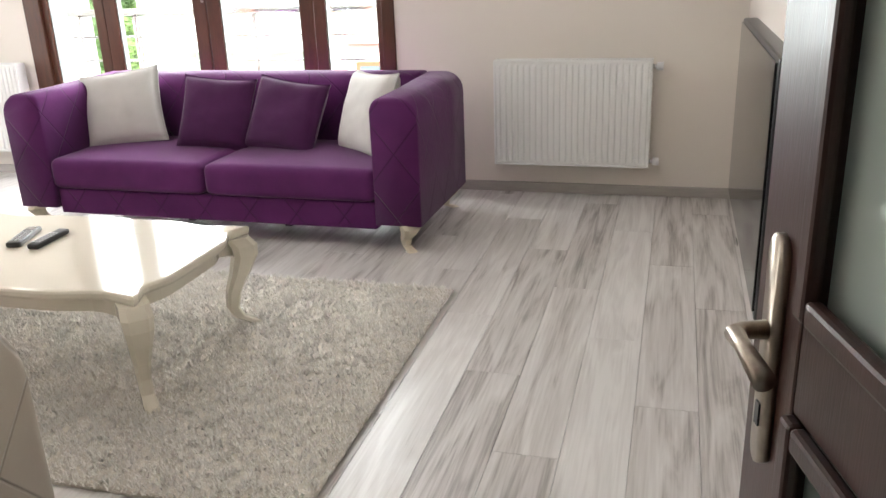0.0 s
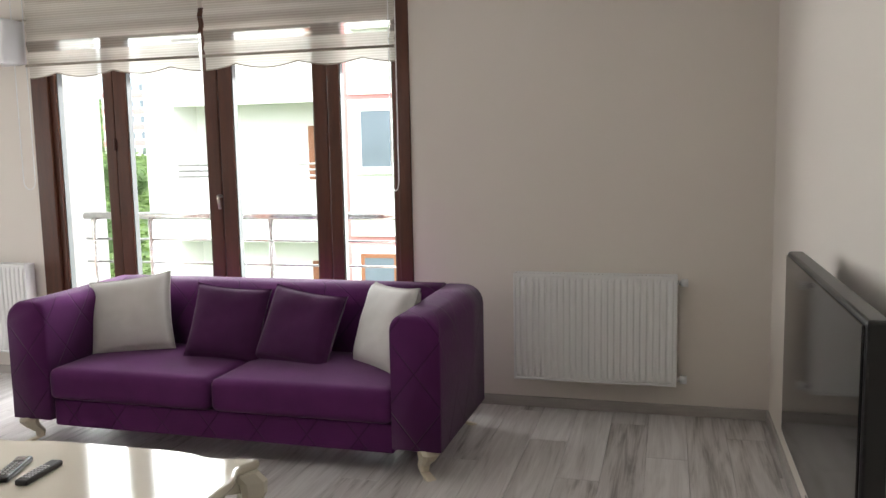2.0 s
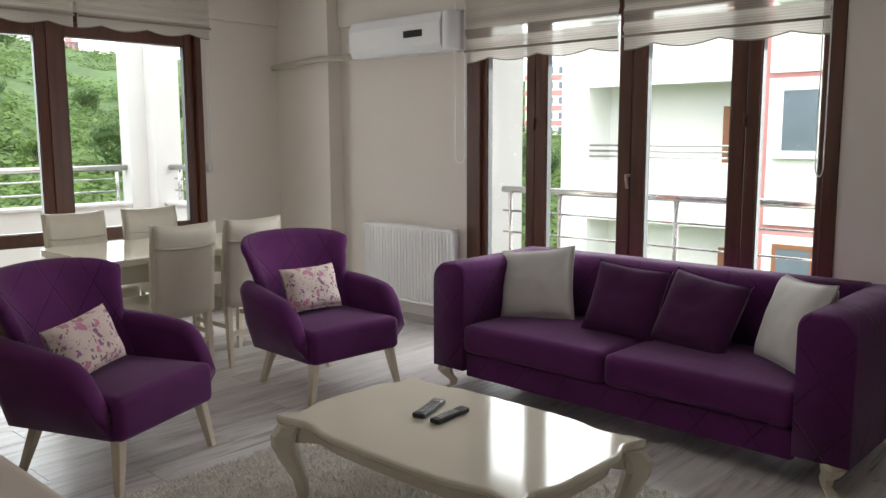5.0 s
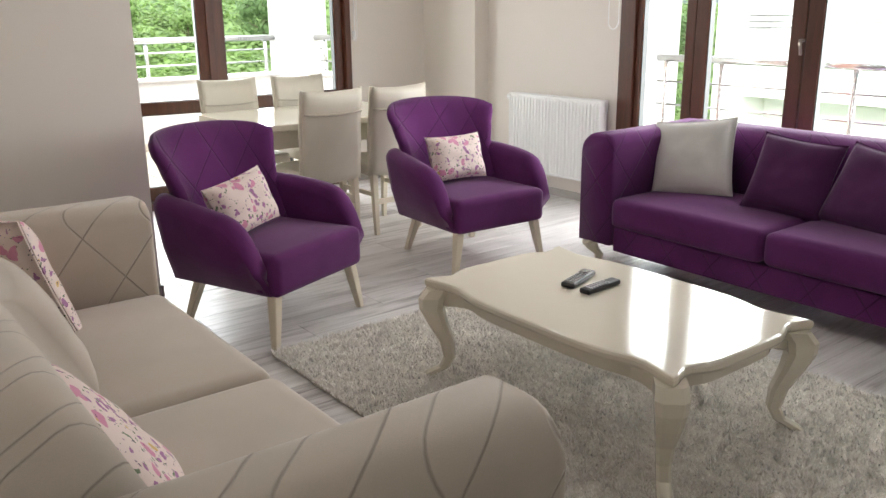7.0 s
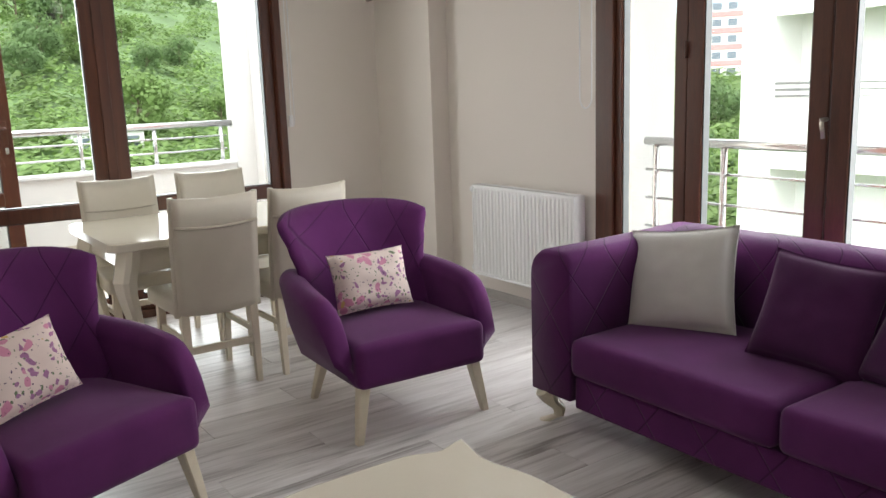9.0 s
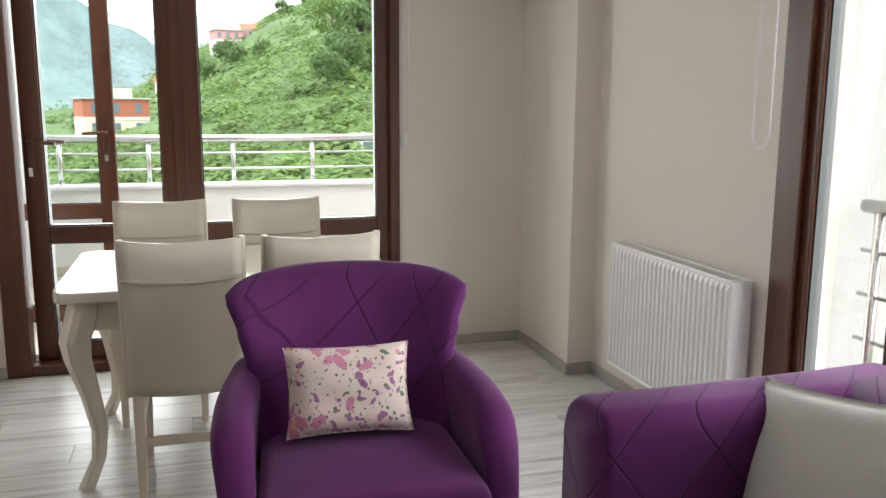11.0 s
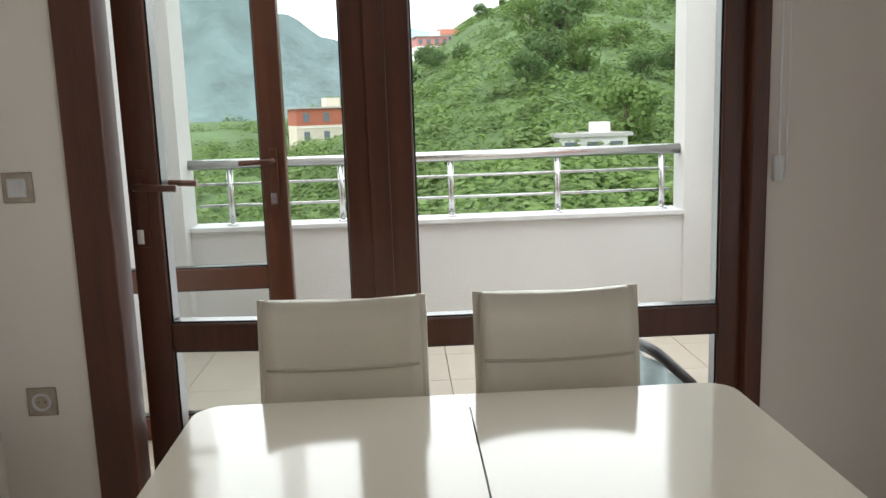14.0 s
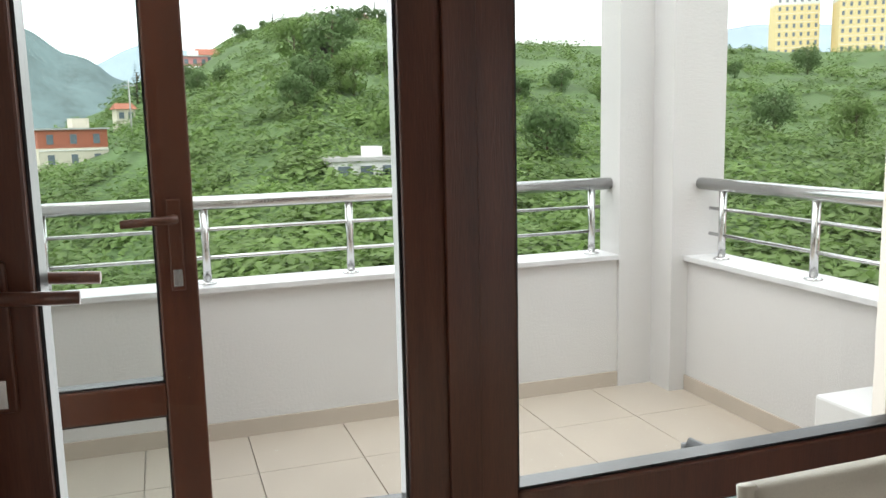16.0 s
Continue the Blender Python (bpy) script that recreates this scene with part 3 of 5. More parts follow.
tagged(box("wall_kitchen", -9.0, XW - 0.25, -6.0, -5.8, -0.6, 3.0, M_WALL), "plain painted wall of the next room", "wall", kind="structure")
tagged(boxes("balcony_skirting", [(BX, BX + 0.012, -3.5, -0.3, BZ, BZ + 0.08), (BX + 0.2, XW - 0.25, -0.012, 0, BZ, BZ + 0.08)], M_TILE), "beige tile skirting round the balcony", "skirting", kind="structure")
rail = thing("balcony_railing", "polished steel tube railing on the parapet", "railing")
tube("handrail", [(BX - 0.08, -3.32, 1.14), (BX - 0.08, -0.28, 1.14)], 0.032, M_STEEL, rail, 14)
for z in (0.89, 1.02):
    tube("bar", [(BX - 0.08, -3.25, z), (BX - 0.08, -0.36, z)], 0.009, M_STEEL, rail, 8)
for y in (-3.06, -2.39, -1.72, -1.06, -0.41):
    tube("post", [(BX - 0.08, y, 0.765), (BX - 0.08, y, 1.12)], 0.019, M_STEEL, rail, 12)
    lathe("foot", [(0.04, 0.77), (0.04, 0.776), (0.02, 0.785)], M_STEEL, rail, (BX - 0.08, y), 14)
rail2 = thing("balcony_railing", "polished steel tube railing on the side parapet", "railing")
tube("handrail", [(BX + 0.19, 0.07, 1.14), (XW - 0.25, 0.07, 1.14)], 0.032, M_STEEL, rail2, 14)
for z in (0.89, 1.02):
    tube("bar", [(BX + 0.28, 0.07, z), (XW - 0.25, 0.07, z)], 0.009, M_STEEL, rail2, 8)
for x in (-8.72, -8.1, -7.48):
    tube("post", [(x, 0.07, 0.765), (x, 0.07, 1.12)], 0.019, M_STEEL, rail2, 12)
    lathe("foot", [(0.04, 0.77), (0.04, 0.776), (0.02, 0.785)], M_STEEL, rail2, (x, 0.07), 14)
leaf2 = tagged(new("door_leaf_2"), "brown door leaf of the next room, swung open onto the balcony", "door leaf", kind="structure")
sash("sash", 0.85, 2.15, 0.1, M_WOOD, leaf2, 'y', (0, 0.04), 0.0, 0.07, zs=(0.735,))
lever(leaf2, 0.8, 0.036, -1)
leaf2.matrix_basis = pose(-7.58, -3.34, BZ - 0.03, 0, 0, 0)


# ---- room door ----
rd = tagged(new("door_2"), "dark walnut room door with frosted panes, standing open", "door", kind="structure")
W_, H_ = 0.84, 2.05
boxes("frame", [(0, 0.11, -0.02, 0.02, 0.01, H_), (W_ - 0.11, W_, -0.02, 0.02, 0.01, H_), (0.11, W_ - 0.11, -0.02, 0.02, 0.01, 0.16), (0.11, W_ - 0.11, -0.02, 0.02, 0.94, 1.04), (0.11, W_ - 0.11, -0.02, 0.02, H_ - 0.12, H_)], M_DOOR, rd, bevel=0.004)
bead = []
for z0, z1 in ((0.16, 0.94), (1.04, H_ - 0.12)):
    for s in (0.02, -0.028):
        bead += [(0.11, 0.135, s - 0.004, s + 0.012, z0, z1), (W_ - 0.135, W_ - 0.11, s - 0.004, s + 0.012, z0, z1), (0.135, W_ - 0.135, s - 0.004, s + 0.012, z0, z0 + 0.025), (0.135, W_ - 0.135, s - 0.004, s + 0.012, z1 - 0.025, z1)]
boxes("moulding", bead, M_DOOR, rd, bevel=0.005)
for z0, z1 in ((0.16, 0.94), (1.04, H_ - 0.12)):
    box("pane", 0.12, W_ - 0.12, -0.004, 0.004, z0 + 0.005, z1 - 0.005, M_FROST, rd)
for s in (1, -1):
    y = 0.02 * s
    pl = [(W_ - 0.055 + 0.019 * math.cos(a), (1.075 if a <= math.pi else 0.875) + 0.024 * math.sin(a)) for a in [i * math.pi / 8 for i in range(16)]]
    loft("handle_plate", [[(a, y, b) for a, b in pl], [(a, y + 0.006 * s, b) for a, b in pl], [(W_ - 0.055 + (a - W_ + 0.055) * 0.75, y + 0.009 * s, b) for a, b in pl]], M_NICKEL, rd)
    tube("handle", [(W_ - 0.055, y, 1.0), (W_ - 0.055, y + 0.032 * s, 1.0), (W_ - 0.062, y + 0.042 * s, 1.0), (W_ - 0.09, y + 0.044 * s, 1.001), (W_ - 0.145, y + 0.042 * s, 0.992)], [0.01, 0.009, 0.01, 0.008, 0.011], M_NICKEL, rd, 12)
    box("keyhole", W_ - 0.06, W_ - 0.05, y - 0.002 + 0.009 * s, y + 0.002 + 0.009 * s, 0.895, 0.92, M_BLACK, rd)
rd.matrix_basis = pose(0.022, -4.75, 0, 0, 0, 104.8)
tagged(boxes("door_frame_2", [(EX0 - 0.07, EX0 + 0.03, YS - 0.22, YS + 0.015, 0, 2.14), (EX1, EX1 + 0.015, YS - 0.22, YS + 0.015, 0, 2.14), (EX0 + 0.03, EX1, YS - 0.22, YS + 0.015, 2.08, 2.14)], M_DOOR, bevel=0.004), "dark walnut door frame of the doorway", "door frame", kind="structure")


# ---- radiators ----
def radiator(name, x0, x1, z0, z1, label, right):
    r = thing(name, label, "radiator", "panel radiators")
    w = x1 - x0
    n = int(w / 0.034)
    prof = []
    for i in range(n):
        a = x0 + 0.012 + i * (w - 0.024) / n
        s = (w - 0.024) / n
        prof += [(a, 0.0), (a + 0.22 * s, -0.007), (a + 0.62 * s, -0.007), (a + 0.84 * s, 0.0)]
    prof.append((x1 - 0.012, 0.0))
    verts, faces = [], []
    k = len(prof)
    for z, f in ((z0 + 0.012, 0.0), (z0 + 0.03, 1), (z1 - 0.04, 1), (z1 - 0.015, 0.0)):
        verts += [(a, -0.113 + b * f, z) for a, b in prof]
    for q in range(3):
        for i in range(k - 1):
            faces.append((q * k + i, q * k + i + 1, (q + 1) * k + i + 1, (q + 1) * k + i))
    part("front_panel", verts, faces, M_RAD, r)
    boxes("casing", [(x0, x0 + 0.012, -0.12, -0.03, z0, z1), (x1 - 0.012, x1, -0.12, -0.03, z0, z1), (x0 + 0.012, x1 - 0.012, -0.12, -0.11, z0, z0 + 0.012), (x0 + 0.012, x1 - 0.012, -0.12, -0.105, z1 - 0.015, z1), (x0 + 0.012, x1 - 0.012, -0.045, -0.03, z0, z1), (x0 + 0.012, x1 - 0.012, -0.11, -0.1, z0 + 0.012, z1 - 0.015)], M_RAD, r, bevel=0.003)
    g = [(x0 + 0.02 + i * (w - 0.04) / 40, x0 + 0.02 + i * (w - 0.04) / 40 + 0.008, -0.104, -0.046, z1 - 0.014, z1 - 0.004) for i in range(40)]
    boxes("top_grille", g, M_RAD, r)
    for z in (z1 - 0.04, z0 + 0.03):
        s = 1 if right else -1
        e = x1 if right else x0
        tube("valve", [(e, -0.07, z), (e + 0.02 * s, -0.07, z)], 0.012, M_CHROME, r)
        tube("valve_cap", [(e + 0.02 * s, -0.07, z), (e + 0.055 * s, -0.07, z)], [0.02, 0.023], M_PLAST, r, 14)
        tube("pipe", [(e + 0.03 * s, -0.07, z), (e + 0.03 * s, 0, z)], 0.008, M_PLAST, r)
    for e in (x0 + 0.12, x1 - 0.15):
        box("bracket", e, e + 0.03, -0.03, 0, z0 + 0.05, z1 - 0.05, M_RAD, r)
    return r


radiator("panel_radiator", -1.303, -0.424, 0.19, 0.79, "white ribbed panel radiator on the wall", True)
radiator("panel_radiator", -5.51, -4.56, 0.18, 0.78, "white ribbed panel radiator beside the window", False)

# ---- television ----
tv = thing("television", "black flat-screen television on a wall bracket", "television")
box("body", 0.0, 0.05, -0.58, 0.58, -0.32, 0.32, M_BLACK, tv, bevel=0.008)
box("screen", -0.006, 0.0, -0.567, 0.567, -0.295, 0.308, M_SCREEN, tv, bevel=0.002)
box("back_bulge", 0.05, 0.075, -0.33, 0.33, -0.2, 0.16, M_BLACK, tv, bevel=0.01)
for by in (-0.1, 0.07):
    box("bracket", 0.075, 0.142, by, by + 0.03, -0.1, 0.1, M_BLACK, tv)
tv.matrix_basis = pose(-0.087, -2.22, 0.796)
box("logo_bar", -0.008, -0.006, -0.03, 0.03, -0.312, -0.304, M_STEEL, tv)

# ---- air conditioner ----
ac = thing("air_conditioner", "white wall-mounted split air conditioner", "air conditioner")
pr = [(0, 0.0), (-0.17, 0.0), (-0.2, 0.05), (-0.205, 0.2), (-0.18, 0.265), (-0.15, 0.28), (0, 0.28)]
loft("body", [[(x, y, 2.075 + z) for y, z in pr] for x in (-5.56, -4.585)], M_PLAST, ac, smooth=False)
box("end_cap", -4.585, -4.52, -0.19, -0.0, 2.075, 2.355, M_PLAST, ac, bevel=0.02, seg=3)
box("display", -4.95, -4.76, -0.209, -0.203, 2.185, 2.235, M_BLACK, ac, bevel=0.002)
box("flap", -5.45, -4.62, -0.195, -0.12, 2.068, 2.075, M_PLAST, ac)
tagged(tube("drain_pipe", [(-5.5, -0.13, 2.1), (-5.85, -0.14, 2.1), (-5.92, -0.21, 2.095), (-6.2, -0.215, 2.08), (-6.56, -0.215, 2.06)], 0.026, mat("beige_tape", (0.55, 0.5, 0.42), rough=0.6, var=0.1, scale=30), None, 12), "beige taped pipe running from the air conditioner", "pipe")


# ---- chandeliers ----
def chandelier(name, x, y, zc):
    c = thing(name, "lit glass globe chandelier with crystal drops", "chandelier", "chandeliers")
    sp = [(max(0.004, 0.085 * math.cos(a)), 0.075 * math.sin(a)) for a in [-math.pi / 2 + i * math.pi / 12 for i in range(13)]]
    lathe("globe", [(r, z) for r, z in sp], M_GLOBE, c, sides=24)
    lathe("canopy", [(0.11, ZC - zc - 0.03), (0.11, ZC - zc - 0.02), (0.05, ZC - zc)], M_CHROME, c)
    lathe("stem", [(0.012, 0.07), (0.02, 0.1), (0.01, 0.13), (0.01, ZC - zc - 0.03)], M_CHROME, c, sides=12)
    for i in range(8):
        a = 2 * math.pi * i / 8 + 0.2
        d = Vector((math.cos(a), math.sin(a), 0))
        R = 0.12 if i % 2 else 0.15
        tube("arm", [Vector((0, 0, 0.09)) + d * 0.02, d * R * 0.6 + Vector((0, 0, 0.1)), d * R + Vector((0, 0, 0.05)), d * R + Vector((0, 0, -0.03)), d * (R + 0.04) + Vector((0, 0, -0.01))], 0.004, M_CHROME, c, 6)
        for k in range(4):
            z = -0.045 - k * 0.02
            lathe("bead", [(0.002, z - 0.008), (0.008, z), (0.002, z + 0.008)], M_CRYSTAL, c, (d.x * R, d.y * R), 8)
        lathe("drop", [(0.003, -0.165), (0.011, -0.15), (0.008, -0.135), (0.002, -0.118)], M_CRYSTAL, c, (d.x * R, d.y * R), 8)
    c.matrix_basis = pose(x, y, zc)
    return c


chandelier("chandelier", -1.665, -2.33, 2.435)
chandelier("chandelier", -4.2, -1.86, 2.45)


# ---- sofas ----
def cabriole(parent, x, y, dx, dy, top, scale, m, off=((1.0, 0.0), (0.86, 0.022), (0.62, 0.012), (0.38, -0.012), (0.16, -0.012), (0.05, 0.016), (0.0, 0.026)), w=(0.055, 0.06, 0.046, 0.034, 0.026, 0.03, 0.034), name="leg"):
    d = Vector((dx, dy, 0)).normalized()
    s = Vector((-d.y, d.x, 0))
    rings = []
    for (h, o), ww in zip(off, w):
        c = Vector((x, y, h * top)) + d * o * scale
        ww *= scale
        rings.append([c + d * ww * a + s * ww * b for a, b in ((0.5, 0.3), (0.3, 0.5), (-0.3, 0.5), (-0.5, 0.3), (-0.5, -0.3), (-0.3, -0.5), (0.3, -0.5), (0.5, -0.3))])
    return loft(name, rings, m, parent, smooth=False)


def sofa(name, label, fabric, quilt):
    """2.32 m wide, facing -y, origin at floor centre of the front."""
    s = thing(name, label, "sofa")
    W, D = 1.16, 0.86

    def rr(z0, z1, y0, y1, r0, r1, bow=0.0):
        pts = []
        for cx, cz, a0 in ((y1 - r1, z1 - r1, 0), (y0 + r0, z1 - r0, 90)):
            rad = r1 if a0 == 0 else r0
            for k in range(7):
                a = radians(a0 + k * 15)
                pts.append((cx + rad * math.cos(a), cz + rad * math.sin(a)))
        pts += [(y0 + bow, z0), (y1 - bow, z0)]
        return pts
    # arms, rounded over the top
    for sgn, nm in ((1, "arm"), (-1, "arm")):
        prof = rr(0.135, 0.75, 0.0, 0.235, 0.06, 0.1)
        rings = []
        for y, k in ((0.0, 0.965), (0.004, 0.985), (0.02, 1), (0.3, 1.0), (0.6, 1.01), (D - 0.02, 1.02)):
            rings.append([(sgn * (W - 0.235 + (0.1175 + (p - 0.1175) * k)), y, 0.135 + (z - 0.135) * k) for p, z in prof])
        loft(nm, rings, quilt, s)
    prof = rr(0.135, 0.772, D - 0.24, D, 0.1, 0.06)
    loft("backrest", [[(x, y, z) for y, z in prof] for x in (-W + 0.2, -0.4, 0, 0.4, W - 0.2)], quilt, s)
    box("base", -W + 0.235, W - 0.235, 0.025, D - 0.1, 0.1, 0.24, quilt, s, bevel=0.012)
    for a, b in ((-W + 0.232, -0.003), (0.003, W - 0.232)):
        n = 16
        verts = []
        c = (a + b) / 2
        bm = bmesh.new()
        bmesh.ops.create_cube(bm, size=1)
        for v in bm.verts:
            v.co = Vector((c + v.co.x * (b - a), 0.33 + v.co.y * 0.68, 0.325 + v.co.z * 0.165))
        bmesh.ops.bevel(bm, geom=bm.edges[:], offset=0.05, segments=4, affect='EDGES', profile=0.6)
        bmesh.ops.subdivide_edges(bm, edges=[e for e in bm.edges if e.calc_length() > 0.3], cuts=5, use_grid_fill=True)
        for v in bm.verts:
            if v.co.z > 0.38:
                v.co.z += 0.016 * max(0, 1 - ((v.co.x - c) / ((b - a) / 2)) ** 2) * max(0, 1 - ((v.co.y - 0.33) / 0.34) ** 2)
        from_bm("seat_cushion", bm, fabric, s, smooth=True)
    for x in (-1, 1):
        cabriole(s, x * (W - 0.09), 0.05, x, -1, 0.14, 1.5, M_LEG)
        cabriole(s, x * (W - 0.09), D - 0.08, x, 1, 0.14, 1.5, M_LEG)
        box("leg", x * 0.3 - 0.02, x * 0.3 + 0.02, 0.3, 0.34, 0, 0.11, M_BLACK, s)
    return s


sf = sofa("sofa", "purple velvet sofa with quilted arms and cream feet", M_PURPLE, M_PURPLEQ)
sf.matrix_basis = pose(-2.597, -1.17, 0, 0, 0, -0.7)
bs = sofa("sofa", "beige velvet sofa with quilted arms and cream feet", M_BEIGE, M_BEIGEQ)
bs.matrix_basis = pose(-2.615, -3.65, 0, 0, 0, 180)


def put_cushion(w, h, d, m, label, x, y, z, rx, rz, ry=0, seed=0, group=""):
    c = cushion("scatter_cushion", w, h, d, m, label, seed=seed)
    c.matrix_basis = Matrix.Translation((x, y, z)) @ Euler((0, 0, radians(rz))).to_matrix().to_4x4() @ Euler((radians(rx), 0, 0)).to_matrix().to_4x4() @ Euler((0, radians(ry), 0)).to_matrix().to_4x4()
    if group:
        c["group"] = group
    return c


put_cushion(0.47, 0.44, 0.15, M_WHITEC, "soft off-white square cushion on the purple sofa", -3.34, -0.7, 0.6, -20, 12, -8, 1, "white cushions")
put_cushion(0.44, 0.44, 0.15, M_WHITEC, "soft off-white square cushion leaning on the sofa arm", -1.83, -0.76, 0.6, -20, -42, -3, 2, "white cushions")
put_cushion(0.42, 0.41, 0.15, M_PLUM, "plum velvet square cushion on the purple sofa", -2.73, -0.73, 0.585, -24, 8, 5, 3, "plum cushions")
put_cushion(0.44, 0.41, 0.15, M_PLUM, "plum velvet square cushion on the purple sofa", -2.31, -0.73, 0.575, -26, -6, 7, 4, "plum cushions")
put_cushion(0.46, 0.46, 0.15, M_FLORAL, "pink floral printed cushion in the beige sofa's corner", -3.46, -4.16, 0.58, -18, 205, 4, 5, "floral cushions")
put_cushion(0.44, 0.42, 0.18, M_BEIGE, "plain cream velvet cushion on the beige sofa", -2.9, -4.21, 0.57, -26, 176, -4, 6, "beige cushions")
put_cushion(0.46, 0.46, 0.15, M_FLORAL, "pink floral printed cushion by the beige sofa's arm", -2.16, -4.24, 0.54, -38, 172, 5, 7, "floral cushions")


# ---- armchairs ----
def armchair(name, label):
    """Faces +x, origin on the floor between the legs."""
    c = thing(name, label, "armchair", "purple armchairs")

    def wid(z):
        pts = ((0.2, 0.31), (0.5, 0.32), (0.66, 0.335), (0.76, 0.36), (0.86, 0.393), (0.97, 0.408))
        for (a, p), (b, q) in zip(pts, pts[1:]):
            if z <= b:
                t = (z - a) / (b - a)
                t = t * t * (3 - 2 * t)
                return p + (q - p) * t
        return pts[-1][1]
    nu, nv = 24, 18
    fr, bk = [], []
    for j in range(nv + 1):
        v = j / nv
        rf, rb = [], []
        for i in range(nu + 1):
            u = 2 * i / nu - 1
            top = 0.94 - 0.03 * abs(u) ** 2.2 - 0.03 * abs(u) ** 10
            z = 0.25 + (top - 0.25) * v
            w = wid(z)
            lean = -0.2 - 0.19 * max(0, z - 0.3) / 0.65
            wing = 0.16 * abs(u) ** 3
            edge = max(0, 1 - abs(u) ** 10) ** 0.5 * max(0.0, 1 - v ** 14) ** 0.5
            th = 0.05 * edge + 0.006
            x = lean + wing
            rf.append((x + th, u * w, z))
            rb.append((x - th - 0.02 * (1 - abs(u)), u * (w + 0.012), z))
        fr.append(rf)
        bk.append(rb)
    rings = [f + b[::-1] for f, b in zip(fr, bk)]
    loft("backrest", rings, M_PURPLEQ, c)
    # arms sweep forward, flare outwards and roll down at the front
    for s in (1, -1):
        rings = []
        for k in range(15):
            t = k / 14
            x = -0.26 + 0.6 * t
            top = 0.66 - 0.04 * t - 0.05 * t ** 3
            front = max(0, (t - 0.72) / 0.28)
            top -= 0.17 * front ** 2.2
            out = 0.335 + 0.055 * math.sin(math.pi * min(1, t * 0.75))
            th = 0.062 - 0.018 * front ** 2
            low = 0.235
            ring = []
            for a in range(9):
                an = math.pi * a / 8
                ring.append((x, s * (out + th * math.cos(an)), top - th + th * math.sin(an)))
            ring.append((x, s * (out - th * 0.8), min(0.36, top - th - 0.03)))
            ring.append((x, s * (0.3 - 0.03), low))
            ring.append((x, s * (0.31), low))
            ring.append((x, s * (out + th * 0.45 - 0.03 * front), min(0.4, top - th - 0.05)))
            rings.append(ring)
        loft("arm", rings, M_PURPLE, c)
    bm = bmesh.new()
    bmesh.ops.create_cube(bm, size=1)
    for v in bm.verts:
        v.co = Vector((0.06 + v.co.x * 0.66, v.co.y * (0.6 if v.co.x < 0 else 0.66), 0.335 + v.co.z * 0.2))
    bmesh.ops.bevel(bm, geom=bm.edges[:], offset=0.045, segments=4, affect='EDGES', profile=0.6)
    bmesh.ops.subdivide_edges(bm, edges=[e for e in bm.edges if e.calc_length() > 0.3], cuts=5, use_grid_fill=True)
    for v in bm.verts:
        if v.co.z > 0.4:
            v.co.z += 0.025 * max(0, 1 - ((v.co.x - 0.06) / 0.33) ** 2) * max(0, 1 - (v.co.y / 0.3) ** 2)
    from_bm("seat", bm, M_PURPLE, c, smooth=True)
    for x, y, ox, oy in ((0.33, 0.28, 0.03, 0.05), (0.33, -0.28, 0.03, -0.05), (-0.16, 0.22, -0.09, 0.04), (-0.16, -0.22, -0.09, -0.04)):
        rings = []
        for h, w in ((0.27, 0.027), (0.13, 0.022), (0.0, 0.016)):
            t = 1 - h / 0.27
            cx, cy = x + ox * t, y + oy * t
            rings.append([(cx + w * a, cy + w * b, h) for a, b in ((1, 0.8), (0.8, 1), (-0.8, 1), (-1, 0.8), (-1, -0.8), (-0.8, -1), (0.8, -1), (1, -0.8))])
        loft("leg", rings, M_LEG, c, smooth=False)
    return c


a2 = armchair("armchair", "purple velvet wing armchair with cream tapered legs")
a2.matrix_basis = pose(-4.32, -1.558, 0, 0, 0, -3) @ Matrix.Diagonal((0.98, 0.94, 0.955, 1))
a1 = copy_thing(a2, pose(-4.1, -2.985, 0, 0, 0, 22))
put_cushion(0.38, 0.27, 0.13, M_FLORAL, "small pink floral cushion on the purple armchair", -4.35, -1.585, 0.575, -20, 87, 0, 8, "floral cushions")
put_cushion(0.38, 0.26, 0.12, M_FLORAL, "small pink floral cushion on the purple armchair", -4.03, -3.08, 0.57, -20, 112, -8, 9, "floral cushions")


# ---- coffee table ----
def outline(hx, hy, amp, n=26):
    pts = []
    for sx, sy, L, ax in ((1, 0, hy, 'y'), (0, 1, hx, 'x'), (-1, 0, hy, 'y'), (0, -1, hx, 'x')):
        for i in range(n):
            t = 2 * i / n - 1
            o = -amp * (math.exp(-((abs(t) - 0.74) / 0.17) ** 2)) + amp * 0.25 * (1 - t * t)
            if i == 0:
                o = -0.006
            if sx == 1:
                pts.append((hx + o, t * hy))
            elif sy == 1:
                pts.append((-t * hx, hy + o))
            elif sx == -1:
                pts.append((-hx - o, -t * hy))
            else:
                pts.append((t * hx, -hy - o))
    return pts


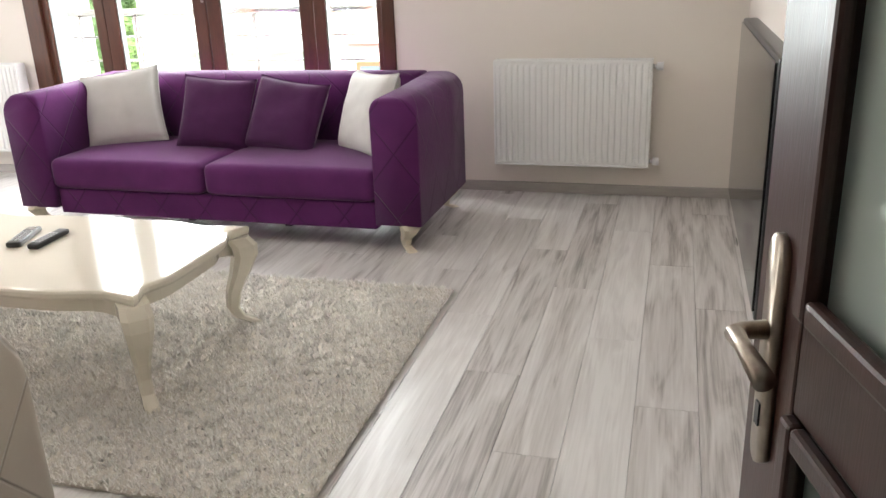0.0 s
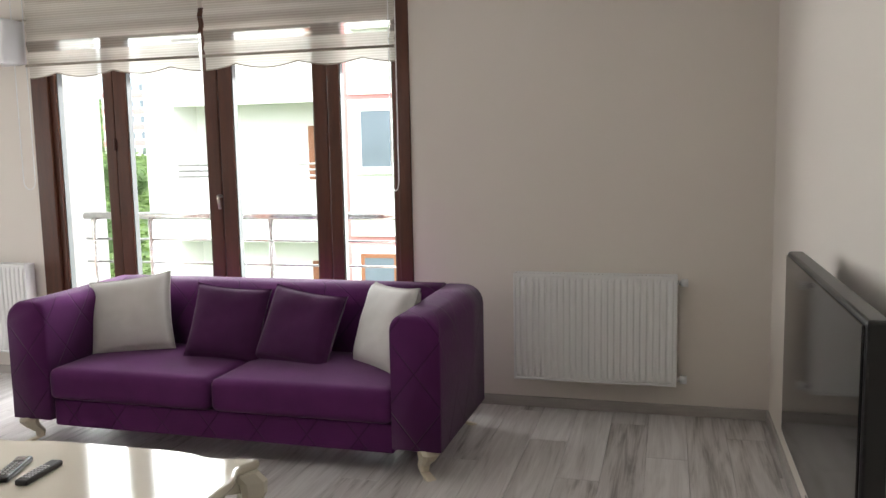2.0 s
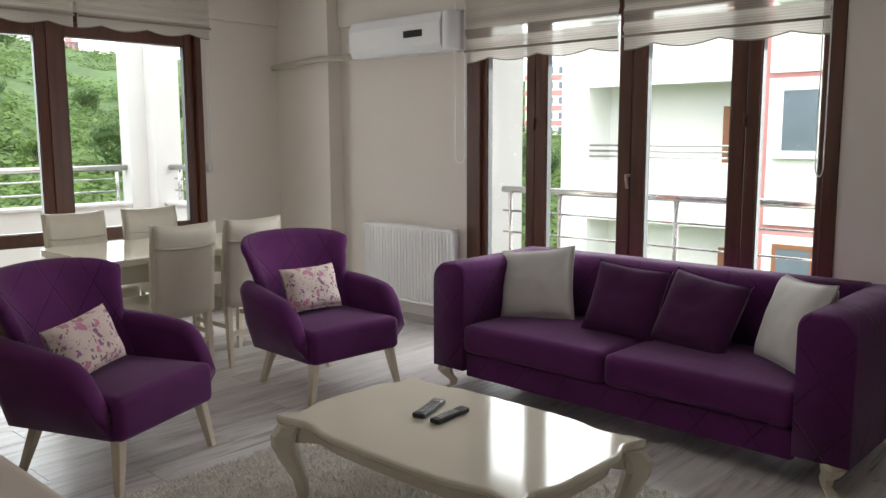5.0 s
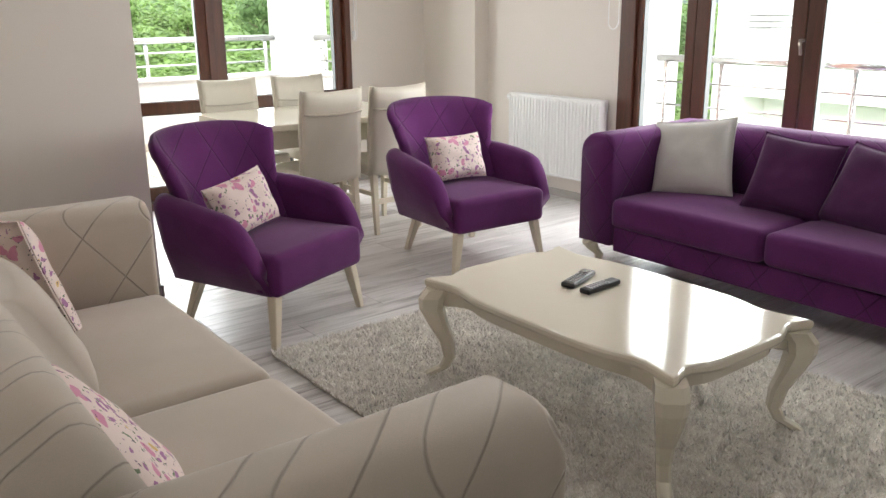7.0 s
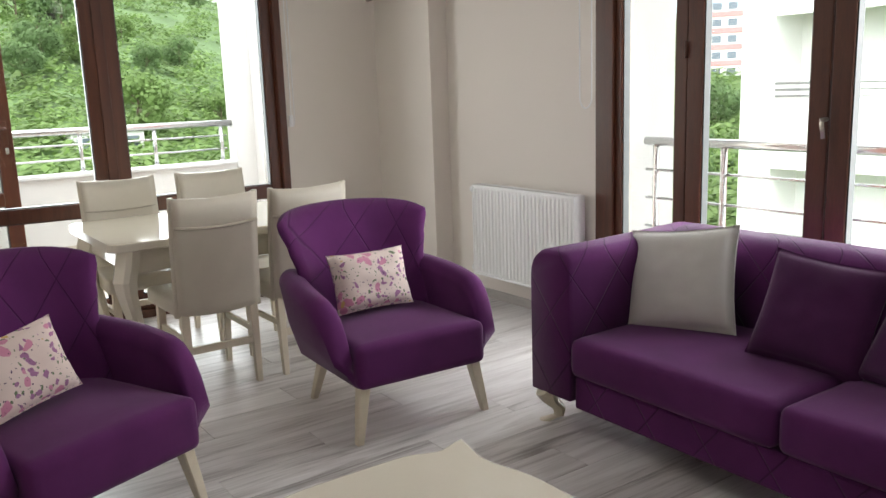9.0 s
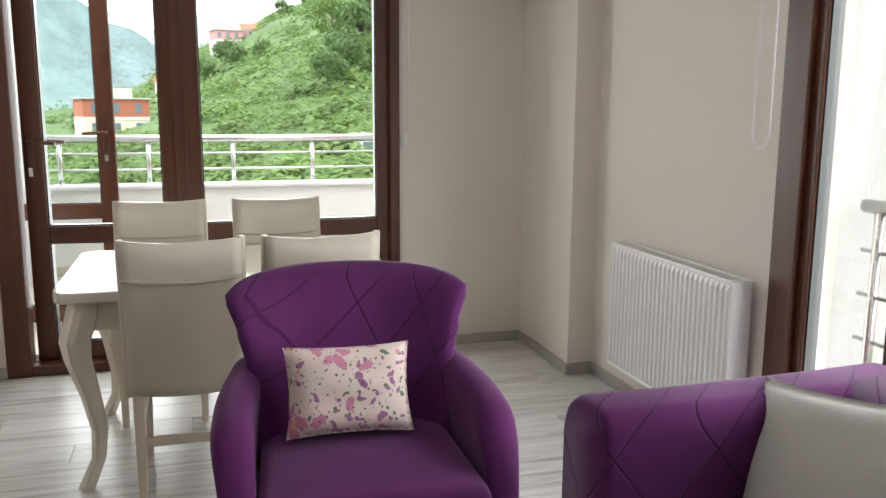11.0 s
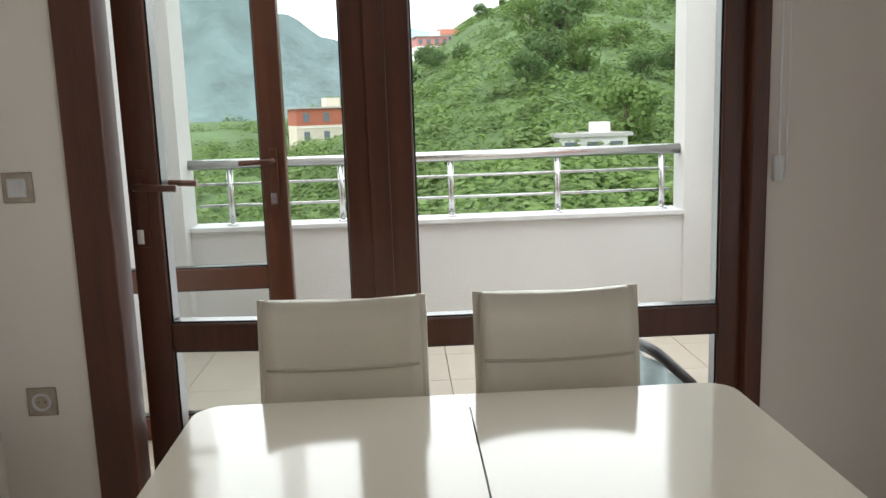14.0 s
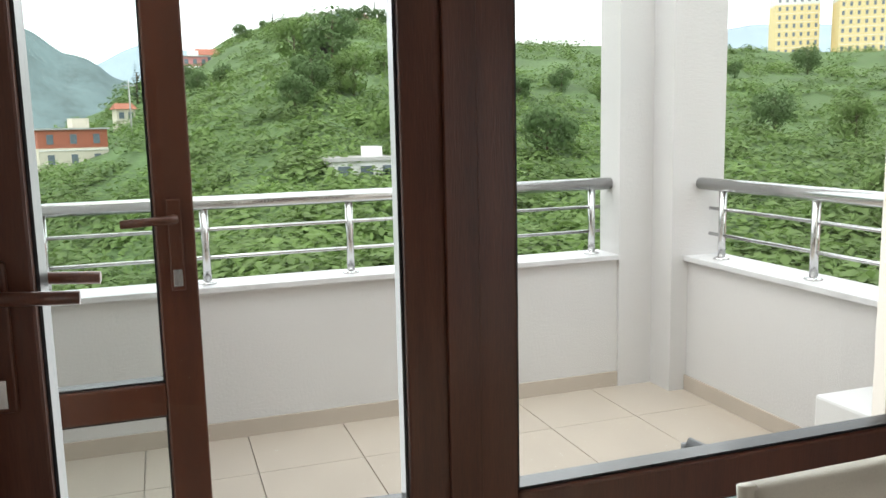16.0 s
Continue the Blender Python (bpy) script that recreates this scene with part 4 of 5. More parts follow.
ct = thing("coffee_table", "glossy cream lacquered coffee table with curved legs", "coffee table")
ol = outline(0.6, 0.37, 0.035)
rings = []
for z, k in ((0.388, -0.012), (0.392, -0.004), (0.402, 0.0), (0.416, 0.0), (0.424, -0.004), (0.427, -0.012)):
    rings.append([(x * (1 + k / 0.6), y * (1 + k / 0.37), z) for x, y in ol])
loft("top", rings, M_CREAM, ct, smooth=False)
ap = outline(0.56, 0.33, 0.03)
rings = []
for zt, inset in ((0.39, 0.0), (None, 0.0), (None, 0.03), (0.39, 0.03)):
    r = []
    for x, y in ap:
        side = max(abs(x) / 0.56, abs(y) / 0.33)
        tt = abs(y) / 0.33 if abs(x) / 0.56 > abs(y) / 0.33 else abs(x) / 0.56
        low = 0.335 - 0.03 * max(0, (tt - 0.55) / 0.45) ** 2
        r.append((x * (1 - inset / 0.56), y * (1 - inset / 0.33), zt if zt else low))
    rings.append(r)
loft("apron", rings, M_CREAM, ct, caps=False, smooth=False)
for sx in (1, -1):
    for sy in (1, -1):
        cabriole(ct, sx * 0.545, sy * 0.318, sx, sy, 0.39, 1.35, M_CREAM, off=((1.0, 0.01), (0.9, 0.03), (0.78, 0.032), (0.6, 0.014), (0.4, -0.012), (0.22, -0.02), (0.1, -0.004), (0.03, 0.03), (0.0, 0.04)), w=(0.07, 0.075, 0.068, 0.055, 0.042, 0.034, 0.032, 0.036, 0.036))
ct.matrix_basis = pose(-2.437, -2.44, 0.016) @ Matrix.Diagonal((0.98, 0.99, 0.93, 1))


def remote(name, x, y, rz, L, w, label, m):
    r = thing(name, label, "remote control", "remote controls")
    box("body", -w / 2, w / 2, -L / 2, L / 2, 0, 0.02, m, r, bevel=0.006)
    g = []
    for i in range(7):
        for j in (-1, 0, 1):
            g.append((j * w * 0.28 - 0.004, j * w * 0.28 + 0.004, -L * 0.38 + i * L * 0.085, -L * 0.38 + i * L * 0.085 + 0.008, 0.02, 0.0225))
    boxes("buttons", g, M_SLAB, r)
    if w > 0.05:
        box("display", -w * 0.33, w * 0.33, L * 0.26, L * 0.42, 0.02, 0.0215, M_STEEL, r)
    r.matrix_basis = pose(x, y, 0.414, 0, 0, rz)
    return r


remote("remote_control", -2.62, -2.375, 19, 0.2, 0.055, "black and grey remote control on the coffee table", M_BLACK)
remote("remote_control", -2.507, -2.38, 4, 0.19, 0.045, "slim black television remote on the coffee table", M_BLACK)

# ---- rug ----
rug = thing("rug", "pale beige shaggy pile rug", "rug")
RX0, RX1, RY0, RY1 = -3.6, -1.17, -3.19, -1.63
box("backing", RX0, RX1, RY0, RY1, 0.0, 0.016, M_RUGB, rug, bevel=0.004)
rng = np.random.default_rng(3)
N = 90000
bx = rng.uniform(RX0 - 0.004, RX1 + 0.004, N)
by = rng.uniform(RY0 - 0.004, RY1 + 0.004, N)
an = rng.uniform(0, 2 * np.pi, N)
ln = rng.uniform(0.008, 0.02, N)
hh = rng.uniform(0.014, 0.026, N)
tuft = np.array([noise.noise(Vector((p * 26, q * 26, 0))) + 0.6 * noise.noise(Vector((p * 70, q * 70, 5))) for p, q in zip(bx, by)])
hh = hh * np.clip(0.8 + 0.9 * tuft, 0.25, 1.7)
wv = 0.0035
v0 = np.stack([bx + np.cos(an + 1.57) * wv, by + np.sin(an + 1.57) * wv, np.full(N, 0.012)], 1)
v1 = np.stack([bx - np.cos(an + 1.57) * wv, by - np.sin(an + 1.57) * wv, np.full(N, 0.012)], 1)
v2 = np.stack([bx + np.cos(an) * ln, by + np.sin(an) * ln, 0.012 + hh], 1)
allv = np.stack([v0, v1, v2], 1).reshape(-1, 3)
pile = part("pile", allv.tolist(), np.arange(3 * N).reshape(-1, 3).tolist(), mat("rug_pile", (0.82, 0.79, 0.74), rough=1, var=0.2, scale=7, bump=0, fine=90, sheen=0.2), rug)
tagged(pile, kind="stuff")


# ---- dining ----
dt = thing("dining_table", "glossy cream lacquered dining table with curved legs", "dining table")


def rounded_rect(hx, hy, r, n=6):
    return [(sx * (hx - r) + r * math.cos(radians(a0 + 90 * k / n)), sy * (hy - r) + r * math.sin(radians(a0 + 90 * k / n))) for sx, sy, a0 in ((1, 1, 0), (-1, 1, 90), (-1, -1, 180), (1, -1, 270)) for k in range(n + 1)]


for y0, y1 in ((-0.63, -0.002), (0.002, 0.63)):
    rr_ = [p for p in rounded_rect(0.455, 0.63, 0.07)]
    cl = [(x, min(max(y, y0), y1)) for x, y in rr_]
    rings = [[(x * k, y, z) for x, y in cl] for z, k in ((0.715, 0.975), (0.722, 0.995), (0.74, 1), (0.752, 0.998), (0.757, 0.985))]
    loft("top", rings, M_CREAM, dt, smooth=False)
boxes("apron", [(-0.36, 0.36, -0.54, -0.515, 0.6, 0.715), (-0.36, 0.36, 0.515, 0.54, 0.6, 0.715), (-0.385, -0.36, -0.515, 0.515, 0.6, 0.715), (0.36, 0.385, -0.515, 0.515, 0.6, 0.715)], M_CREAM, dt, bevel=0.003)
for sx in (1, -1):
    for sy in (1, -1):
        cabriole(dt, sx * 0.375, sy * 0.53, sx * 0.7, sy, 0.715, 1.5, M_CREAM, off=((1.0, 0.0), (0.9, 0.012), (0.8, 0.03), (0.7, 0.026), (0.5, 0.0), (0.3, -0.018), (0.15, -0.012), (0.04, 0.016), (0.0, 0.026)), w=(0.062, 0.066, 0.062, 0.054, 0.042, 0.034, 0.03, 0.034, 0.034))
dt.matrix_basis = pose(-5.535, -1.88, 0)


def dining_chair(name, label):
    """Faces +x; the back stands at x = -0.22."""
    c = thing(name, label, "chair", "dining chairs")
    hw = 0.2
    rings = []
    for j in range(15):
        z = 0.385 + (0.945 - 0.385) * j / 14
        v = j / 14
        lean = -0.2 - 0.04 * v - 0.05 * max(0, v - 0.6) ** 1.2
        th = 0.026 + (0.008 * math.sin(math.pi * (v - 0.74) / 0.26) if v > 0.74 else 0.004 * math.sin(math.pi * v / 0.74))
        if j in (0, 14):
            th *= 0.55
        f = [(lean + th - 0.018 * (1 - u * u), u * hw, z + 0.012 * (u * u)) for u in [k / 6 - 1 for k in range(13)]]
        b = [(lean - th - 0.018 * (1 - u * u), u * hw, z + 0.012 * (u * u)) for u in [k / 6 - 1 for k in range(13)]]
        rings.append(f + b[::-1])
    loft("backrest", rings, M_LEATHER, c)
    for s in (1, -1):
        tube("piping", [(-0.2 - 0.04 * v - 0.05 * max(0, v - 0.6) ** 1.2 - 0.0, s * (hw + 0.002), 0.39 + 0.57 * v) for v in [k / 10 for k in range(11)]], 0.014, M_LEATHER, c, 8)
    v = 0.74
    tube("seam_roll", [(-0.2 - 0.03 - 0.011 - 0.028 - 0.018 * (1 - u * u), u * hw, 0.81 + 0.012 * u * u) for u in [k / 6 - 1 for k in range(13)]], 0.008, M_PIPING, c, 8)
    tube("seam", [(-0.2 - 0.026 + 0.026 - 0.016 * (1 - u * u), u * hw * 0.97, 0.78 + 0.012 * u * u) for u in [k / 6 - 1 for k in range(13)]], 0.004, M_PIPING, c, 6)
    bm = bmesh.new()
    bmesh.ops.create_cube(bm, size=1)
    for q in bm.verts:
        q.co = Vector((0.01 + q.co.x * 0.42, q.co.y * (0.42 if q.co.x < 0 else 0.44), 0.43 + q.co.z * 0.085))
    bmesh.ops.bevel(bm, geom=bm.edges[:], offset=0.025, segments=3, affect='EDGES', profile=0.6)
    from_bm("seat", bm, M_LEATHER, c, smooth=True)
    for x, y, ox in ((0.17, 0.17, 0.02), (0.17, -0.17, 0.02), (-0.2, 0.17, -0.02), (-0.2, -0.17, -0.02)):
        loft("leg", [[(x + ox * (1 - h / 0.4) + w * a, y + w * b, h) for a, b in ((1, 0.85), (0.85, 1), (-0.85, 1), (-1, 0.85), (-1, -0.85), (-0.85, -1), (0.85, -1), (1, -0.85))] for h, w in ((0.4, 0.02), (0.2, 0.018), (0, 0.014))], M_LEG, c, smooth=False)
    boxes("stretcher", [(-0.222, -0.2, -0.155, 0.155, 0.2, 0.235), (-0.19, 0.165, 0.16, 0.178, 0.25, 0.28), (-0.19, 0.165, -0.178, -0.16, 0.25, 0.28)], M_LEG, c, bevel=0.003)
    return c


ch = dining_chair("dining_chair", "cream leather dining chair with painted wooden legs")
ch.matrix_basis = pose(-5.2, -2.06, 0, 0, 0, 180)
copy_thing(ch, pose(-5.2, -1.58, 0, 0, 0, 181))
copy_thing(ch, pose(-5.93, -2.18, 0, 0, 0, 0))
copy_thing(ch, pose(-5.93, -1.625, 0, 0, 0, 1))

# ---- wall fittings ----
sw = thing("light_switch", "satin metal framed light switch on the wall", "light switch")
box("frame", 0, 0.008, -0.045, 0.045, -0.045, 0.045, M_NICKEL, sw, bevel=0.004)
box("rocker", 0.008, 0.014, -0.028, 0.028, -0.028, 0.028, M_SLAB, sw, bevel=0.003)
sw.matrix_basis = pose(XW, -3.142, 1.238)
so = thing("wall_socket", "satin metal framed round wall socket", "socket")
box("frame", 0, 0.008, -0.045, 0.045, -0.045, 0.045, M_NICKEL, so, bevel=0.004)
o = lathe("cup", [(0.029, 0.0), (0.029, 0.013), (0.022, 0.013), (0.021, 0.006), (0.002, 0.006)], M_SLAB, so, sides=20)
o.matrix_basis = pose(0, 0, 0, 0, 90, 0)
boxes("contact", [(0.006, 0.008, -0.012, -0.007, -0.003, 0.003), (0.006, 0.008, 0.007, 0.012, -0.003, 0.003)], M_BLACK, so)
so.matrix_basis = pose(XW, -3.144, 0.58)


# ---- outdoors ----
PX, PY, PZ = -4.7, -2.36, 1.43
RIDGE = ((-70, 0.02), (-20, -0.01), (-8, 0.0), (-4, 0.02), (-1, 0.055), (3.3, 0.083), (5.2, 0.105), (8.3, 0.124), (10.6, 0.136), (13, 0.132), (16.5, 0.122), (19, 0.114), (22, 0.1), (26, 0.09), (31, 0.085), (37, 0.076), (42, 0.067), (46, 0.063), (60, 0.058), (80, 0.05), (110, 0.04))


def ramp(a, tab):
    for (p, q), (r, s) in zip(tab, tab[1:]):
        if a <= r:
            t = max(0.0, (a - p) / (r - p))
            t = t * t * (3 - 2 * t)
            return q + (s - q) * t
    return tab[-1][1]


R0, R1 = 12.0, 350.0


def ground_z(a, r):
    s1 = ramp(a, RIDGE)
    u = min(1.0, math.log(max(r, R0) / R0) / math.log(R1 / R0))
    s = s1 - (s1 + 0.5) * (1 - u) ** 1.6
    d = radians(a)
    k = noise.noise(Vector((r * math.cos(d) * 0.012, r * math.sin(d) * 0.012, 4.0)))
    z = r * s + k * r * 0.02
    if r > R1:
        z -= (r - R1) * 0.25
    return PZ + z


def place(a, r):
    d = radians(a)
    return PX - r * math.cos(d), PY + r * math.sin(d)


M_GRASS = mat("hillside_grass", (0.075, 0.13, 0.04), rough=1, var=0.45, scale=0.08, bump=0.5, fine=1.2)


def leaf_mat(name, color, var, scale, fine):
    """Thin foliage that lets part of the light through."""
    m = mat(name, color, rough=0.75, var=var, scale=scale, bump=0, fine=fine)
    n, l = m.node_tree.nodes, m.node_tree.links
    p = n["Principled BSDF"]
    t = n.new("ShaderNodeBsdfTranslucent")
    l.new(p.inputs["Base Color"].links[0].from_socket, t.inputs[0])
    mx = n.new("ShaderNodeMixShader")
    mx.inputs[0].default_value = 0.4
    l.new(p.outputs[0], mx.inputs[1])
    l.new(t.outputs[0], mx.inputs[2])
    l.new(mx.outputs[0], n["Material Output"].inputs[0])
    return m


M_LEAF = leaf_mat("hazel_leaves", (0.145, 0.225, 0.064), 0.5, 0.12, 0.9)
M_LEAF2 = leaf_mat("tree_leaves", (0.11, 0.18, 0.065), 0.3, 0.2, 1.5)
M_CONIF = mat("conifer_needles", (0.045, 0.085, 0.05), rough=0.85, var=0.3, scale=0.3, bump=0, fine=2)
M_DARKT = mat("purple_leaves", (0.05, 0.03, 0.04), rough=0.85, var=0.3, scale=0.3, bump=0, fine=2)
M_BARK = mat("bark", (0.12, 0.09, 0.06), rough=0.95, var=0.3, scale=3, bump=0.6, fine=20)
# air haze is mixed into both mountain colours, bluer and paler farther off
M_FAR1 = mat("haze_tinted_wooded_mountain", (0.125, 0.175, 0.178), rough=1, var=0.42, scale=0.016, bump=0, fine=0.12)
M_FAR2 = mat("haze_blue_mountain", (0.33, 0.41, 0.46), rough=1, var=0.12, scale=0.006, bump=0, fine=0.04)

verts, faces = [], []
angs = [-75 + i * 2.0 for i in range(98)]
rads = [12 * (520 / 12) ** (j / 60) for j in range(61)]
for a in angs:
    for r in rads:
        verts.append((*place(a, r), ground_z(a, r)))
k = len(rads)
for i in range(len(angs) - 1):
    for j in range(k - 1):
        faces.append((i * k + j, i * k + j + 1, (i + 1) * k + j + 1, (i + 1) * k + j))
tagged(part("ground", verts, faces, M_GRASS, None, smooth=True), "green planted hillside across the valley", "hillside", kind="structure")
base = box("ground_plain", -4000, 4000, -4000, 4000, -14, -12, M_GRASS)
tagged(base, "flat green land below the houses", "ground", kind="structure")


def mountain(name, r, tab, m, label, depth=500):
    vs, fs = [], []
    n = 120
    a0, a1 = tab[0][0], tab[-1][0]
    for i in range(n + 1):
        a = a0 + (a1 - a0) * i / n
        h = ramp(a, tab) + 0.004 * noise.noise(Vector((a * 0.5, r, 0))) + 0.0015 * noise.noise(Vector((a * 3, r, 0)))
        for j, f in enumerate((0.0, 0.25, 0.5, 0.75, 1.0)):
            rr = r - depth * (1 - f)
            dz = 1 + 0.18 * noise.noise(Vector((a * 0.4, f * 4, r))) * (f < 1)
            vs.append((*place(a, rr), PZ - 40 + (h * r + 40) * f ** 1.2 * dz))
    for i in range(n):
        for j in range(4):
            q = i * 5 + j
            fs.append((q, q + 1, q + 6, q + 5))
    return tagged(part(name, vs, fs, m, None, smooth=True), label, "mountain", kind="structure")


# the ridges carry their distance haze in the surface colour
mountain("backdrop_mountain_near", 1500, ((-75, 0.14), (-40, 0.16), (-22, 0.15), (-14.5, 0.146), (-12, 0.149), (-9.5, 0.135), (-7.5, 0.112), (-4.5, 0.086), (-1.7, 0.058), (2, 0.045), (8, 0.04)), M_FAR1, "wooded mountain across the valley, its blue-green haze painted into the colour")
mountain("backdrop_mountain_far", 2600, ((-12, 0.06), (-4, 0.072), (-1.6, 0.089), (-0.1, 0.1), (1.6, 0.092), (6, 0.08), (30, 0.06), (34.5, 0.075), (36.5, 0.1), (40, 0.102), (50, 0.09), (70, 0.07), (90, 0.05)), M_FAR2, "distant mountain with blue haze painted into its colour")

# hazel bushes over the slope, each a dome of loose leaves
rng = np.random.default_rng(11)


def bush_template(n, seed):
    g = np.random.default_rng(seed)
    d = g.normal(size=(n, 3))
    d /= np.linalg.norm(d, axis=1)[:, None]
    d[:, 2] = np.abs(d[:, 2])
    c = d * g.uniform(0.65, 1.05, n)[:, None] * np.array([1, 1, 0.95])
    t = g.normal(size=(n, 3))
    up = d * 0.5 + np.array([0, 0, 0.8])
    up /= np.linalg.norm(up, axis=1)[:, None]
    t = t - (t * up).sum(1)[:, None] * up * 0.75
    t /= np.linalg.norm(t, axis=1)[:, None]
    b = np.cross(up, t)
    s = g.uniform(0.09, 0.19, n)[:, None]
    return np.stack([c - t * s, c + b * s * 0.8, c + t * s, c - b * s * 0.8], 1)


temps = [bush_template(66, 20 + i) for i in range(5)]
chunks = []
count = 0
while count < 7200:
    a = rng.uniform(-40, 90)
    r = math.exp(rng.uniform(math.log(28), math.log(350)))
    if rng.uniform() > min(1, 0.5 + r / 200):
        continue
    if r > 130 and noise.noise(Vector((a * 0.12, r * 0.02, 9))) < -0.38:
        continue
    x, y = place(a, r)
    s = rng.uniform(1.0, 2.3) * (1 + r / 400)
    q = temps[count % 5] * s
    th = rng.uniform(0, 6.283)
    rot = np.array([[math.cos(th), -math.sin(th), 0], [math.sin(th), math.cos(th), 0], [0, 0, 1]])
    chunks.append(q @ rot.T + np.array([x, y, ground_z(a, r) - 0.2 * s]))
    count += 1
allq = np.concatenate(chunks).reshape(-1, 3)
tagged(part("hazel_bushes", allq.tolist(), np.arange(len(allq)).reshape(-1, 4).tolist(), M_LEAF), "dense bright green hazel bushes covering the hillside", "bushes", kind="stuff")


def tree(name, label, h, w, m, seed, conifer=False):
    t = tagged(new(name), label, "tree", "hillside trees")
    g = np.random.default_rng(seed)
    tube("trunk", [(0, 0, -0.5), (0.05 * w, 0, h * 0.3), (0, 0.04 * w, h * 0.75)], [0.05 * h * 0.6, 0.035 * h * 0.6, 0.01 * h], M_BARK, t, 8)
    for i in range(5):
        a = i * 1.3 + seed
        tube("limb", [(0, 0, h * (0.3 + 0.07 * i)), (w * 0.3 * math.cos(a), w * 0.3 * math.sin(a), h * (0.45 + 0.08 * i))], [0.012 * h, 0.004 * h], M_BARK, t, 6)
    qs = []
    if conifer:
        for z in np.linspace(0.16, 0.98, 15):
            rad = w * 0.5 * (1.02 - z) ** 0.8 * g.uniform(0.75, 1.15)
            for i in range(12):
                a = g.uniform(0, 6.283)
                L = rad * g.uniform(0.6, 1.1)
                d = np.array([math.cos(a), math.sin(a), -0.12])
                b = np.array([-math.sin(a), math.cos(a), 0])
                o = np.array([0, 0, z * h])
                for f in (0.3, 0.6, 0.9):
                    c = o + d * L * f
                    s = 0.16 * L + 0.12
                    nn = g.normal(size=3) * 0.3
                    qs.append([c - d * s + nn * s, c + b * s * 0.8, c + d * s - nn * s, c - b * s * 0.8])
    else:
        cl = []
        for i in range(20):
            d = g.normal(size=3)
            d /= np.linalg.norm(d)
            cl.append(np.array([d[0] * w * 0.33, d[1] * w * 0.33, h * 0.52 + d[2] * h * 0.34]))
        for c0 in cl:
            for i in range(90):
                d = g.normal(size=3)
                d /= np.linalg.norm(d)
                c = c0 + d * w * 0.2 * g.uniform(0.6, 1.1)
                u = np.cross(d, g.normal(size=3))
                u /= np.linalg.norm(u)
                b = np.cross(d, u)
                s = w * g.uniform(0.017, 0.04)
                qs.append([c - u * s, c + b * s, c + u * s, c - b * s])
    v = np.array(qs).reshape(-1, 3)
    tagged(part("crown", v.tolist(), np.arange(len(v)).reshape(-1, 4).tolist(), m, t), kind="stuff")
    return t


def plant(t, a, r, rz=0.0, s=1.0, first=False):
    m = pose(*place(a, r), ground_z(a, r) - 0.3, 0, 0, rz)
    if first:
        t.matrix_basis = m
        return t
    c = copy_thing(t, m)
    c.scale = (s, s, s)
    return c


t1 = plant(tree("broadleaf_tree", "dark green broadleaf tree on the hillside", 11, 10, M_LEAF2, 1), 11.5, 150, first=True)
t2 = plant(tree("broadleaf_tree", "light green broadleaf tree on the hillside", 9, 9, M_LEAF, 2), 9, 175, first=True)
t3 = plant(tree("conifer_tree", "dark conifer tree on the ridge", 11, 6, M_CONIF, 3, True), -1.0, 230, first=True)
t4 = plant(tree("copper_tree", "dark purple-leaved tree on the hillside", 4.6, 4.8, M_DARKT, 4), 10.9, 152, first=True)
rnd = random.Random(8)
for a, r, kind in ((4.5, 190, t1), (2.6, 200, t1), (1.6, 215, t1), (0.6, 200, t1), (16.5, 120, t1), (18.5, 130, t1), (15, 150, t2), (13, 120, t2), (9.2, 110, t1), (10, 118, t1), (7.8, 290, t3), (8.4, 292, t1), (7, 300, t1), (5.5, 280, t1), (12.5, 280, t1), (13.5, 285, t1), (15, 280, t1), (18, 260, t1), (20, 250, t1), (22, 240, t1), (24, 150, t1), (27, 170, t1), (30, 160, t2), (33, 140, t1), (36, 150, t1), (40, 130, t1), (45, 120, t2), (50, 110, t1), (55, 90, t1), (60, 80, t2), (64, 70, t1), (-7.5, 200, t3), (15.6, 78, t2), (21, 90, t2), (26, 95, t1), (38, 200, t1), (42, 220, t1), (48, 200, t1), (52, 180, t1), (58, 150, t2), (47, 60, t2), (53, 55, t1)):
    plant(kind, a + rnd.uniform(-0.3, 0.3), r, rnd.uniform(0, 360), rnd.uniform(0.4, 0.75))

M_HWALL = mat("cream_house_wall", (0.66, 0.6, 0.5), rough=0.9, var=0.06, scale=1)
M_HWHITE = mat("white_house_wall", (0.84, 0.83, 0.81), rough=0.9, var=0.04, scale=1)
M_HRED = mat("red_brick_house", (0.42, 0.14, 0.09), rough=0.9, var=0.15, scale=2)
M_HPINK = mat("pink_render", (0.62, 0.28, 0.28), rough=0.9, var=0.05, scale=1)
M_ROOF = mat("red_roof_tiles", (0.36, 0.13, 0.08), rough=0.85, var=0.2, scale=3)
M_CONC = mat("grey_concrete", (0.42, 0.41, 0.4), rough=0.95, var=0.12, scale=1)
M_PANE = mat("dark_window_glass", (0.16, 0.19, 0.23), rough=0.1, var=0.2, scale=2, bump=0)
M_ORANGE = mat("orange_brown_frame", (0.3, 0.125, 0.065), rough=0.5, var=0.1)
M_YELL = mat("yellow_render", (0.78, 0.64, 0.34), rough=0.9, var=0.06, scale=0.5)


